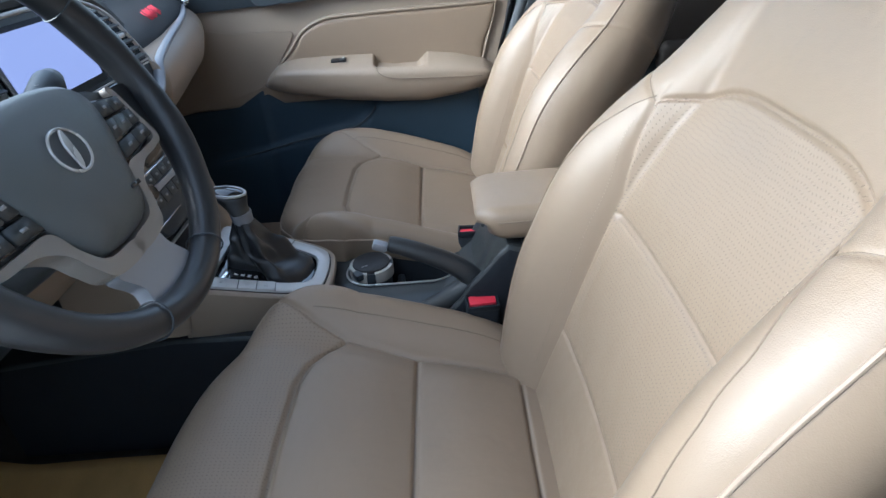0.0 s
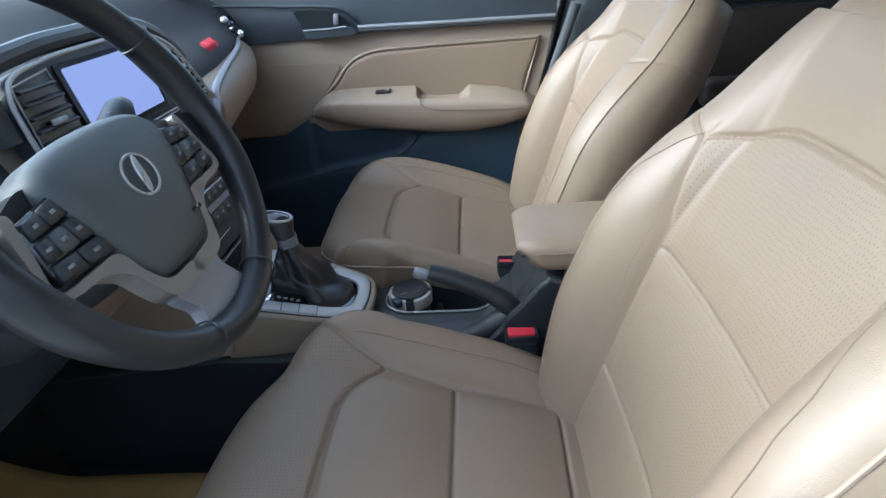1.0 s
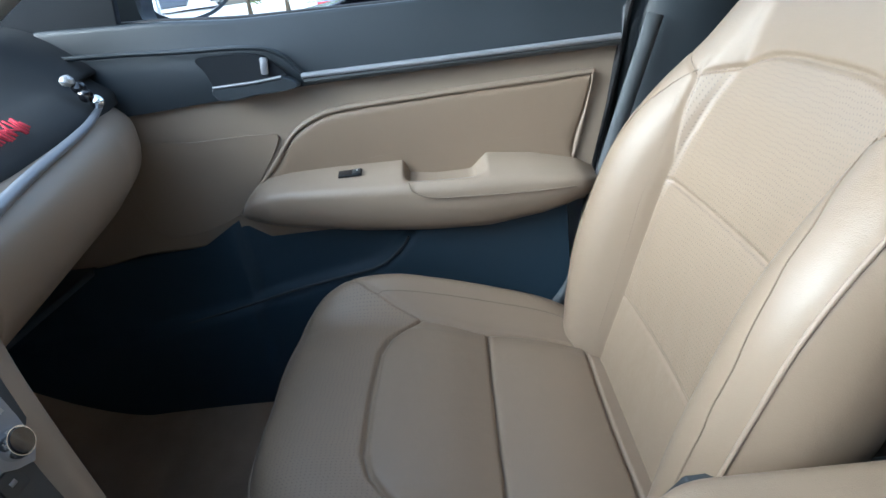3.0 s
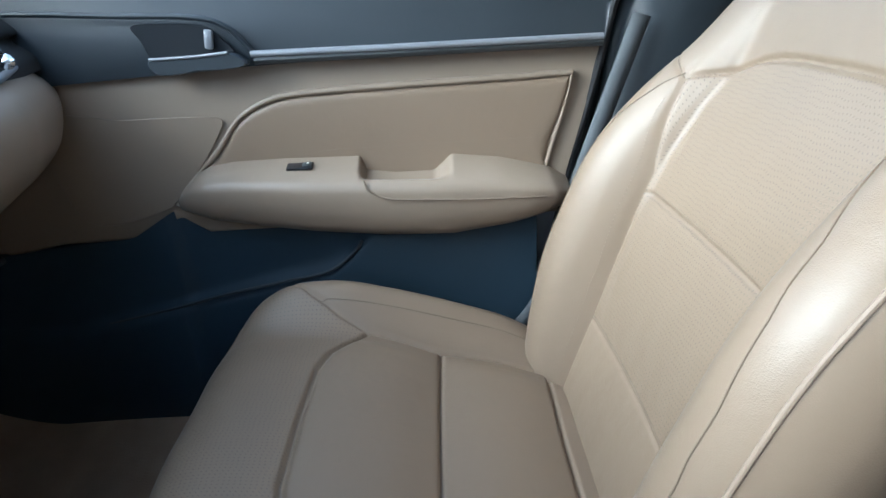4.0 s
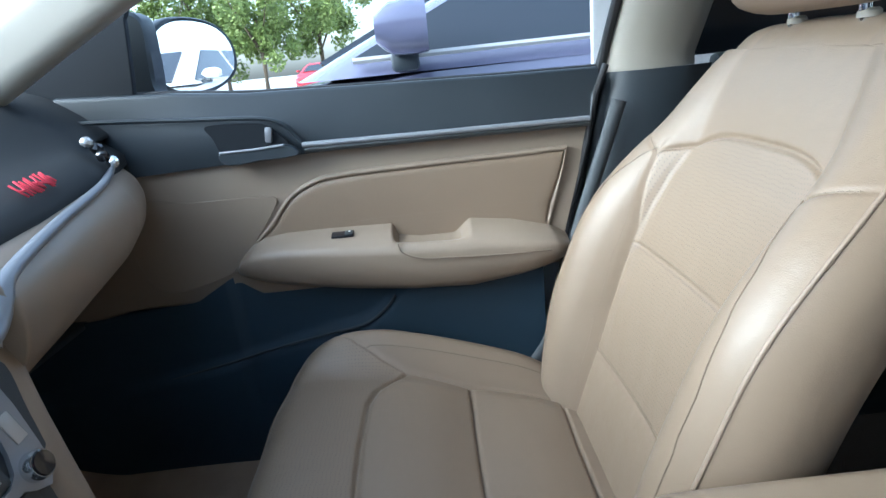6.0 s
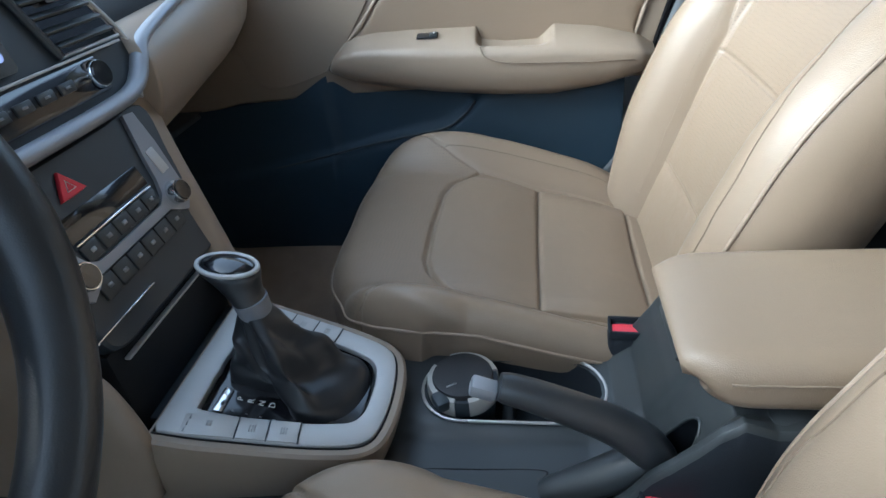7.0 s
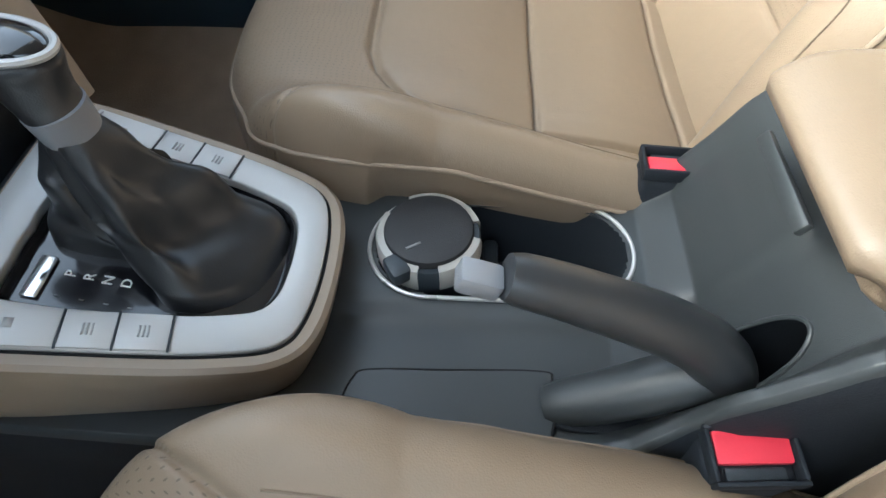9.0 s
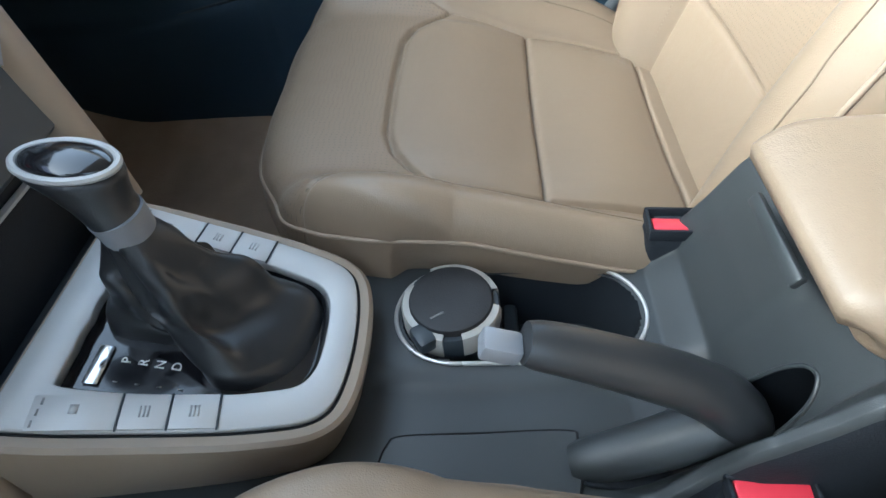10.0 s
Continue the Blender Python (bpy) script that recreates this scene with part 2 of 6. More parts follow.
def loft_bm(rings, caps=True, bm=None, closed=False):
    """A skin over closed rings with the same number of points each."""
    bm = bm or bmesh.new()
    R = [[bm.verts.new(tuple(q)) for q in ring] for ring in rings]
    m = len(R[0])
    for i in range(len(R) if closed else len(R) - 1):
        A, B = R[i], R[(i + 1) % len(R)]
        for k in range(m):
            bm.faces.new((A[k], A[(k + 1) % m], B[(k + 1) % m], B[k]))
    if caps and not closed:
        bm.faces.new(R[0][::-1])
        bm.faces.new(R[-1])
    return bm


def box_bm(size, m=None, bevel=0.003, seg=2, bm=None):
    bm2 = bmesh.new()
    bmesh.ops.create_cube(bm2, size=1.0)
    bmesh.ops.scale(bm2, vec=size, verts=bm2.verts[:])
    if bevel:
        bmesh.ops.bevel(bm2, geom=bm2.edges[:], offset=min(bevel, min(size) * 0.45), segments=seg, affect="EDGES", profile=0.5)
    if m is not None:
        bmesh.ops.transform(bm2, matrix=m, verts=bm2.verts[:])
    if bm is None:
        return bm2
    me = bpy.data.meshes.new("t")
    bm2.to_mesh(me)
    bm2.free()
    bm.from_mesh(me)
    bpy.data.meshes.remove(me)
    return bm


def round_rect(w, h, r, n=6):
    """Corner points of a rounded rectangle about the origin, counter-clockwise."""
    out = []
    r = min(r, w / 2, h / 2)
    for cx, cy, a0 in ((w / 2 - r, h / 2 - r, 0), (-w / 2 + r, h / 2 - r, 90), (-w / 2 + r, -h / 2 + r, 180), (w / 2 - r, -h / 2 + r, 270)):
        for k in range(n + 1):
            a = radians(a0 + 90 * k / n)
            out.append((cx + r * math.cos(a), cy + r * math.sin(a)))
    return out


def slab_bm(outline, thick, m=None, bevel=0.002, bm=None):
    """A plate with the given outline in its xy plane, from 0 up to thick, its upper edge eased."""
    o = np.asarray(outline, float)
    c = o.mean(axis=0)
    d = o - c
    ln = np.linalg.norm(d, axis=1, keepdims=True)
    inner = o - d / ln * bevel
    rings = [[(x, y, 0) for x, y in o], [(x, y, thick - bevel) for x, y in o], [(x, y, thick) for x, y in inner]]
    own = loft_bm(rings)
    if m is not None:
        bmesh.ops.transform(own, matrix=m, verts=own.verts[:])
    if bm is None:
        return own
    me = bpy.data.meshes.new("t")
    own.to_mesh(me)
    own.free()
    bm.from_mesh(me)
    bpy.data.meshes.remove(me)
    return bm


def lathe_bm(profile, m=None, seg=40, close=True):
    """A turned body from (radius, height) pairs about z."""
    rings = [[(r * math.cos(2 * math.pi * k / seg), r * math.sin(2 * math.pi * k / seg), z) for k in range(seg)] for r, z in profile]
    bm = loft_bm(rings, caps=close)
    if m is not None:
        bmesh.ops.transform(bm, matrix=m, verts=bm.verts[:])
    return bm


def interp(x, xs, ys):
    v = np.interp(x, xs, ys)
    return v if isinstance(v, np.ndarray) and v.ndim else float(v)


def eased(x, xs, ys, w):
    """A table's value with its corners rounded over a width w either way."""
    return sum(np.interp(x + d, xs, ys) for d in np.linspace(-w, w, 9)) / 9


def frame_from(o, ex, ey):
    """A pose with its origin at o, x along ex, y near ey."""
    ex = Vector(ex).normalized()
    ez = ex.cross(Vector(ey)).normalized()
    ey = ez.cross(ex)
    m = Matrix((ex, ey, ez)).transposed().to_4x4()
    m.translation = Vector(o)
    return m


def text_mesh(body, size, m, material, parent, name="lettering", depth=0.0004):
    cu = bpy.data.curves.new(name, "FONT")
    cu.body, cu.size, cu.extrude = body, size, depth
    cu.align_x = cu.align_y = "CENTER"
    tmp = bpy.data.objects.new(name, cu)
    scene.collection.objects.link(tmp)
    me = bpy.data.meshes.new_from_object(tmp.evaluated_get(bpy.context.evaluated_depsgraph_get()))
    bpy.data.objects.remove(tmp)
    me.transform(m)
    me.materials.clear()
    return finish(name, me, material, parent, smooth=False)


CENTRE = 0.895          # the car's middle plane
SEAT_OFF = 0.37         # from there to the middle of a seat

# ---- front seats ----


def cushion_seam(x):
    """Half the distance between the bolster seams, along the cushion."""
    return np.interp(x, [-0.275, -0.235, -0.195, -0.15, -0.05, 0.24], [0.262, 0.226, 0.203, 0.186, 0.173, 0.164])


def cushion_crease(ay):
    """Where the front crease runs, by the distance from the middle."""
    return np.interp(ay, [0, 0.10, 0.135, 0.16, 0.182], [-0.208, -0.205, -0.194, -0.175, -0.150])


def seat_cushion(root, inner):
    prof = smooth_path([(0.24, 0.535), (0.17, 0.548), (0.107, 0.566), (0.03, 0.588), (-0.045, 0.605), (-0.12, 0.626), (-0.19, 0.643),
                        (-0.265, 0.652), (-0.315, 0.651), (-0.347, 0.638), (-0.366, 0.610), (-0.371, 0.575), (-0.362, 0.52), (-0.345, 0.46), (-0.33, 0.41)], 330)
    tan = np.gradient(prof, axis=0)
    tan /= np.linalg.norm(tan, axis=1, keepdims=True)
    nor = np.stack([tan[:, 1], -tan[:, 0]], 1)
    nor *= np.sign(nor[len(prof) // 4, 1])
    sec = smooth_path([(0, -0.004), (0.06, -0.003), (0.12, 0.0), (0.155, 0.001), (0.172, 0.003), (0.190, 0.013), (0.212, 0.034), (0.231, 0.048),
                       (0.246, 0.051), (0.259, 0.043), (0.2665, 0.030), (0.2685, 0.015), (0.266, -0.004), (0.258, -0.040), (0.252, -0.09), (0.246, -0.15), (0.245, -0.19)], 150)
    lat = np.vstack([np.stack([-sec[:0:-1, 0], sec[:0:-1, 1]], 1), sec])
    n, m = len(prof), len(lat)
    P = np.zeros((n, m, 3))
    X = np.zeros((n, m))
    Yv = np.zeros((n, m))
    arc = np.concatenate([[0], np.cumsum(np.linalg.norm(np.diff(prof, axis=0), axis=1))])
    i_front = int(np.argmin(np.abs(prof[:, 0] + 0.335) + 10 * (np.arange(n) > 0.81 * n)))
    s0 = arc[i_front]
    half = m // 2
    y = lat[:, 0]
    ay = np.abs(y)
    out = np.concatenate([np.maximum.accumulate(ay[half::-1])[::-1], np.maximum.accumulate(ay[half:])[1:]])
    full = np.where(y * inner > 0, 2.15, 4.3)          # the front is bowed in plan, less full beside the console
    bow = (1 - (out / 0.2745) ** full) ** (1 / full)

    def bowed(x):
        return np.where(x > -0.13, x, -0.13 + (x + 0.13) * bow)
    for i in range(n):
        s = arc[i] - s0                          # metres past the front knee
        x = bowed(np.full(m, prof[i, 0] if s < 0 else -0.335 - s))   # unrolled length
        k = eased(x, [-0.37, -0.31, -0.26, -0.20, -0.13, -0.05, 0.05, 0.13, 0.24], [0.08, 0.52, 0.84, 1.0, 1.05, 1.0, 0.74, 0.28, 0.05], 0.02)
        wid = interp(prof[i, 0], [0.0, 0.15, 0.24], [1.0, 0.97, 0.93])
        off = np.where(lat[:, 1] > 0, lat[:, 1] * k, lat[:, 1])
        seam_y = cushion_seam(x)
        g = np.exp(-((ay - seam_y) / 0.0030) ** 2) * 0.0055
        inside = ay < seam_y
        c0 = cushion_crease(ay)
        for line, wdt, dep in ((c0, 0.0034, 0.0075), (-0.045, 0.0024, 0.006), (0.107, 0.0024, 0.006)):
            g = np.maximum(g, np.where(inside, np.exp(-((x - line) / wdt) ** 2) * dep, 0))
        # pillow between the creases
        pil = np.where(inside & (x > c0) & (x < -0.045), 0.010 * np.sin(np.clip((x - c0) / (-0.045 - c0), 0, 1) * math.pi) ** 0.8, 0)
        pil = np.where(inside & (x > -0.045) & (x < 0.107), 0.010 * np.sin(np.clip((x + 0.045) / 0.152, 0, 1) * math.pi) ** 0.8, pil)
        pil = pil * np.clip((seam_y - ay) / 0.03, 0, 1) ** 0.6
        o = off - g + pil
        P[i, :, 0] = bowed(prof[i, 0] + nor[i, 0] * o)
        P[i, :, 2] = prof[i, 1] + nor[i, 1] * o
        P[i, :, 1] = y * wid
        X[i] = x
        Yv[i] = y
    uvp = np.stack([Yv, X], 2)
    xc = X[:-1, :-1] * 0.5 + X[1:, 1:] * 0.5
    yc = Yv[:-1, :-1] * 0.5 + Yv[1:, 1:] * 0.5
    ay = np.abs(yc)
    seam = cushion_seam(xc)
    c0 = cushion_crease(ay)
    idx = np.arange(m - 1)
    # rows of the section beyond its widest point are the skirt
    widest = int(np.argmin(np.abs(lat[:, 1] - 0.021) + 10.0 * (lat[:, 0] < 0.25)))
    first = m - 1 - widest
    skirt = np.zeros_like(xc, bool)
    skirt[:, idx >= widest] = True
    skirt[:, idx < first] = True
    top = ~skirt
    bol = top & (ay >= seam) & (xc > -0.30)
    front = top & ~bol & (xc < c0)
    mid = top & ~bol & ~front & (xc < -0.045)
    rear = top & ~bol & ~front & ~mid & (xc < 0.107)
    tail = top & ~bol & ~front & ~mid & ~rear
    cushion = part("cushion", box_bm((0.46, 0.42, 0.14), pose(-0.06, 0, 0.45), 0.02), BLACKP, root)
    sheet("front_panel", P, PERF, cushion, "faintly perforated beige leather", front, uvp)
    sheet("middle_panel", P, LEATHER, cushion, "", mid, uvp)
    sheet("rear_panel", P, LEATHER, cushion, "", rear, uvp)
    sheet("tail_panel", P, LEATHER, cushion, "", tail, uvp)
    sheet("bolster", P, LEATHER, cushion, "", bol & (yc > 0), uvp)
    sheet("bolster", P, LEATHER, cushion, "", bol & (yc < 0), uvp)
    sheet("skirt", P, LEATHER, cushion, "", skirt & (yc > 0), uvp)
    sheet("skirt", P, LEATHER, cushion, "", skirt & (yc < 0), uvp)
    # piping along both sides and round the bowed front
    turn = int(np.argmin(np.abs(prof[:, 0] + 0.13)))
    line = [P[i, widest] for i in range(6, turn, 9)]
    for j in range(widest - 4, first + 3, -6):
        v = abs(lat[j, 0]) / 0.2685
        rows_f = np.arange(i_front - 25, n)
        line.append(P[rows_f[int(np.argmin(np.abs(P[rows_f, j, 2] - 0.600 - 0.055 * v ** 2)))], j])
    line += [P[i, first] for i in range(turn, 6, -9)]
    mid = np.array([-0.05, 0.0, 0.58])
    line = [q + (q - mid) / np.linalg.norm(q - mid) * 0.0006 for q in line]
    part("piping", tube_bm([tuple(q) for q in smooth_path(line, 220)], 0.0021, 8), PIPING, cushion)
    for ys in (1, -1):
        j = int(np.argmin(np.abs(lat[:, 0] - ys * 0.216) + (np.abs(np.arange(m) - m / 2) > m * 0.41)))
        pts = [tuple(P[i, j] + np.array([0, 0, 0.0002])) for i in range(n) if -0.235 < prof[i, 0] < 0.12 and arc[i] < s0]
        part("seam", tube_bm(pts, 0.0008, 6), THREAD, cushion)
    return P, prof


def nor3(v):
    return np.array([v[0], 0.0, v[1]])


def seat_back(root):
    prof = smooth_path([(0.118, 0.535), (0.135, 0.58), (0.168, 0.665), (0.200, 0.75), (0.235, 0.84), (0.272, 0.91), (0.312, 0.985),
                        (0.336, 1.055), (0.353, 1.098), (0.371, 1.124), (0.396, 1.138), (0.426, 1.134), (0.448, 1.112)], 330)
    tan = np.gradient(prof, axis=0)
    tan /= np.linalg.norm(tan, axis=1, keepdims=True)
    nor = np.stack([-tan[:, 1], tan[:, 0]], 1)
    sec = smooth_path([(0, -0.004), (0.05, -0.003), (0.10, 0.0), (0.135, 0.003), (0.152, 0.008), (0.162, 0.027), (0.178, 0.055), (0.200, 0.075), (0.222, 0.080),
                       (0.246, 0.072), (0.264, 0.053), (0.276, 0.018), (0.272, -0.022), (0.256, -0.055), (0.23, -0.082)], 140)
    lat = np.vstack([np.stack([-sec[:0:-1, 0], sec[:0:-1, 1]], 1), sec])
    plain_sec = smooth_path([(0, 0.0), (0.05, 0.0), (0.10, -0.002), (0.135, -0.003), (0.150, -0.004), (0.162, -0.005), (0.178, -0.007), (0.200, -0.010), (0.218, -0.013),
                             (0.238, -0.02), (0.254, -0.032), (0.262, -0.046), (0.262, -0.058), (0.25, -0.074), (0.23, -0.086)], 140)
    lat2 = np.vstack([np.stack([-plain_sec[:0:-1, 0], plain_sec[:0:-1, 1]], 1), plain_sec])
    n, m = len(prof), len(lat)
    P = np.zeros((n, m, 3))
    S = np.zeros((n, m))
    Yv = np.zeros((n, m))
    Z = np.zeros((n, m))
    arc = np.concatenate([[0], np.cumsum(np.linalg.norm(np.diff(prof, axis=0), axis=1))])
    i_b3 = int(np.argmin(np.abs(prof[:235, 1] - 0.665)))
    i_b1 = int(np.argmin(np.abs(prof[:235, 1] - 0.838)))
    for i in range(n):
        z = prof[i, 1]
        top_part = arc[i] > arc[i_b1] + 0.30
        if top_part:
            z = max(z, 1.13)
        k = eased(z, [0.53, 0.60, 0.70, 0.86, 0.93, 0.985, 1.04, 1.10, 1.2], [0.62, 0.8, 1.0, 0.97, 0.80, 0.58, 0.34, 0.10, 0.0], 0.045)
        wid = eased(z, [0.53, 0.60, 0.72, 0.86, 0.94, 1.0, 1.05, 1.10, 1.13, 1.2], [0.90, 0.96, 1.0, 0.99, 0.955, 0.90, 0.86, 0.79, 0.70, 0.64], 0.03)
        if top_part:
            wid = interp(arc[i], [arc[i_b1] + 0.30, arc[-1]], [0.69, 0.58])
        y = lat[:, 0] * k + lat2[:, 0] * (1 - k)
        off = lat[:, 1] * k + lat2[:, 1] * (1 - k)
        ay = np.abs(y)
        arch = 1.005 - 0.046 * (ay / 0.18) ** 4
        seam_y = interp(z, [0.53, 0.62, 0.70, 0.86, 0.94, 0.965, 1.2], [0.152, 0.152, 0.152, 0.158, 0.176, 0.184, 0.19])
        g = np.zeros(m)
        fade = interp(z, [0.955, 0.985], [1.0, 0.0]) if not top_part else 0.0
        g = np.maximum(g, np.exp(-((ay - seam_y) / 0.0028) ** 2) * 0.0042 * fade)
        inside = ay < seam_y
        if z < 1.03:
            g = np.maximum(g, np.where(inside, np.exp(-((z - arch) / 0.0028) ** 2) * 0.0055, 0))
            vcut = interp(ay, [0.178, 0.30], [0.955, 1.01])
            g = np.maximum(g, np.where(~inside, np.exp(-((z - vcut) / 0.0028) ** 2) * 0.003, 0))
        for zl in (0.665, 0.838):
            g = np.maximum(g, np.where(inside, np.exp(-((z - zl) / 0.0022) ** 2) * 0.0045, 0))
        pil = np.where(inside & (z > 0.665) & (z < 0.838), 0.007 * np.sin(np.clip((z - 0.665) / 0.173, 0, 1) * math.pi) ** 0.8, 0)
        pil = np.where(inside & (z > 0.838) & (z < arch), 0.006 * np.clip((arch - z) / 0.045, 0, 1) ** 0.9 * np.clip((z - 0.838) / 0.045, 0, 1) ** 0.9, pil)
        pil = pil * np.clip((seam_y - ay) / 0.03, 0, 1) ** 0.6
        o = off - g + pil
        P[i, :, 0] = prof[i, 0] + nor[i, 0] * o
        P[i, :, 2] = prof[i, 1] + nor[i, 1] * o
        P[i, :, 1] = y * wid
        S[i] = arc[i]
        Yv[i] = y
        Z[i] = z
    uv = np.stack([Yv, S], 2)
    zc = (Z[:-1, :-1] + Z[1:, 1:]) / 2
    yc = (Yv[:-1, :-1] + Yv[1:, 1:]) / 2
    ay = np.abs(yc)
    seam = np.interp(zc, [0.53, 0.62, 0.70, 0.86, 0.94, 0.965, 1.2], [0.152, 0.152, 0.152, 0.158, 0.176, 0.184, 0.19])
    arch = 1.005 - 0.046 * (ay / 0.18) ** 4
    vcut = np.interp(ay, [0.178, 0.30], [0.955, 1.01])
    inside = ay < seam
    idx = np.arange(m - 1)
    half = (m - 1) // 2
    crown = half + int(np.argmax(lat[half:, 1]))
    widest = next(j for j in range(crown, m) if lat[j, 1] < 0.0610)
    first = m - 1 - widest
    skirt = np.zeros_like(zc, bool)
    skirt[:, idx >= widest] = True
    skirt[:, idx < first] = True
    low = ~skirt & inside & (zc < 0.665)
    midl = ~skirt & inside & (zc >= 0.665) & (zc < 0.838)
    upi = ~skirt & inside & (zc >= 0.838) & (zc < arch)
    bol = ~skirt & ~inside & (zc < vcut)
    yoke = ~skirt & ~low & ~midl & ~upi & ~bol
    # hard rear shell
    rear = []
    for i in range(0, n, 5):
        row = [P[i, 0]]
        d = np.array([0.034, 0, -0.014])
        for f in np.linspace(0.08, 0.92, 12):
            q = P[i, 0] * (1 - f) + P[i, -1] * f
            row.append(q + d * math.sin(f * math.pi) ** 0.5)
        row.append(P[i, -1])
        rear.append(row)
    back = sheet("backrest", rear, LEATHER, root)
    sheet("lumbar_panel", P, LEATHER, back, "", low, uv)
    sheet("lower_insert", P, PERF, back, "faintly perforated beige leather", midl, uv)
    sheet("upper_insert", P, PERF, back, "perforated beige leather", upi, uv)
    sheet("shoulder_panel", P, LEATHER, back, "", yoke, uv)
    sheet("bolster", P, LEATHER, back, "", bol & (yc > 0), uv)
    sheet("bolster", P, LEATHER, back, "", bol & (yc < 0), uv)
    sheet("side_panel", P, LEATHER, back, "", skirt & (yc > 0), uv)
    sheet("side_panel", P, LEATHER, back, "", skirt & (yc < 0), uv)
    for j, ys in ((widest, 1), (first, -1)):
        pts = [tuple(P[i, j] + np.array([0, ys * 0.0006, 0.0])) for i in range(6, int(n * 0.885), 3)]
        part("piping", tube_bm(pts, 0.0023, 8), PIPING, back)
    for ys in (1, -1):
        j = int(np.argmin(np.abs(lat[:, 0] - ys * 0.236) + (np.abs(np.arange(m) - m / 2) > m * 0.395)))
        # seam along the crown of the bolster, swinging in to the shoulder
        pts = []
        for i in range(n):
            if 0.56 < prof[i, 1] < 0.965 and arc[i] < arc[i_b1] + 0.2:
                ty = interp(prof[i, 1], [0.56, 0.80, 0.90, 0.965], [0.236, 0.234, 0.216, 0.184])
                jj = int(np.argmin(np.abs(lat[:, 0] - ys * ty) + (np.abs(np.arange(m) - m / 2) > m * 0.395)))
                pts.append(P[i, jj] + np.array([-0.0004, 0, 0.0001]))
        pts = smooth_path(np.array(pts)[::6], 60)
        part("seam", tube_bm([tuple(q) for q in pts], 0.0008, 6), THREAD, back)
    for ys in (1, -1):
        # short seam from the insert's corner over the shoulder
        pts = []
        for f in np.linspace(0, 1, 12):
            ty = 0.184 + 0.070 * f
            i = int(np.argmin(np.abs(prof[:235, 1] - interp(ty, [0.178, 0.30], [0.955, 1.01]))))
            jj = int(np.argmin(np.abs(Yv[i] - ys * ty) + (np.abs(np.arange(m) - m / 2) > m * 0.395)))
            pts.append(P[i, jj] + nor3(nor[i]) * 0.0003)
        part("seam", tube_bm([tuple(q) for q in smooth_path(np.array(pts)[::3], 24)], 0.0009, 6), THREAD, back)
    for ys in (1, -1):
        # a row of stitches beside the insert seam
        bm = bmesh.new()
        pts = []
        for i in range(n):
            if 0.60 < prof[i, 1] < 0.94 and arc[i] < arc[i_b1] + 0.2:
                ty = interp(prof[i, 1], [0.53, 0.62, 0.70, 0.86, 0.94], [0.152, 0.152, 0.152, 0.158, 0.176]) + 0.0075
                jj = int(np.argmin(np.abs(lat[:, 0] - ys * ty) + (np.abs(np.arange(m) - m / 2) > m * 0.395)))
                pts.append(P[i, jj] + nor3(nor[i]) * 0.0006)
        q = smooth_path(np.array(pts)[::8], 150)
        for k in range(0, 148, 2):
            tube_bm([tuple(q[k]), tuple(q[k] * 0.35 + q[k + 1] * 0.65)], 0.0006, 5, bm=bm)
        tagged(part("stitching", bm, PIPING, back), kind="stuff")
    # headrest cushion, a rounded block leaning with the back
    rings = []
    for f in np.linspace(-1, 1, 15):
        w = 0.125 * (1 - abs(f) ** 4.5 * 0.35)
        h = 0.085 * max(0.02, (1 - abs(f) ** 6)) ** 0.5
        d = 0.055 * max(0.02, (1 - abs(f) ** 5)) ** 0.5
        rings.append([(d * 2 * a, f * 0.152, h * 2 * b) for a, b in round_rect(1, 1, 0.42, 6)])
    bm = loft_bm(rings)
    bmesh.ops.transform(bm, matrix=pose(0.376, 0, 1.232, 0, 10, 0), verts=bm.verts[:])
    hr = part("headrest", bm, LEATHER, root, sharp=80)
    for y in (-0.06, 0.06):
        part("post", tube_bm([(0.390, y, 1.10), (0.384, y, 1.19)], 0.006, 10), CHROME, hr, "chrome post")
        part("post_collar", lathe_bm([(0.011, 0), (0.011, 0.006), (0.008, 0.009)], pose(0.392, y, 1.134)), PILLAR, hr)
    return P


def front_seat(label, y, inner):
    root = thing("front_seat", label, "car seat", "front seats", at=(0, 0, 0))
    seat_cushion(root, inner)
    seat_back(root)
    for yy in (-0.2, 0.2):
        part("seat_rail", box_bm((0.5, 0.035, 0.03), pose(-0.05, yy, 0.355), 0.006), BLACKP, root)
        for x in (-0.24, 0.12):
            part("rail_bracket", box_bm((0.05, 0.03, 0.06), pose(x, yy, 0.385), 0.006), BLACKP, root)
    root.location = (0, y, 0)
    return root


driver_seat = front_seat("beige leather front seat with perforated backrest insert, beside the steering wheel", 0.543, 1)
passenger_seat = front_seat("beige leather front seat with perforated backrest insert, beside the passenger door", 1.279, -1)

# ---- centre console ----
CY = 0.920              # middle of the console


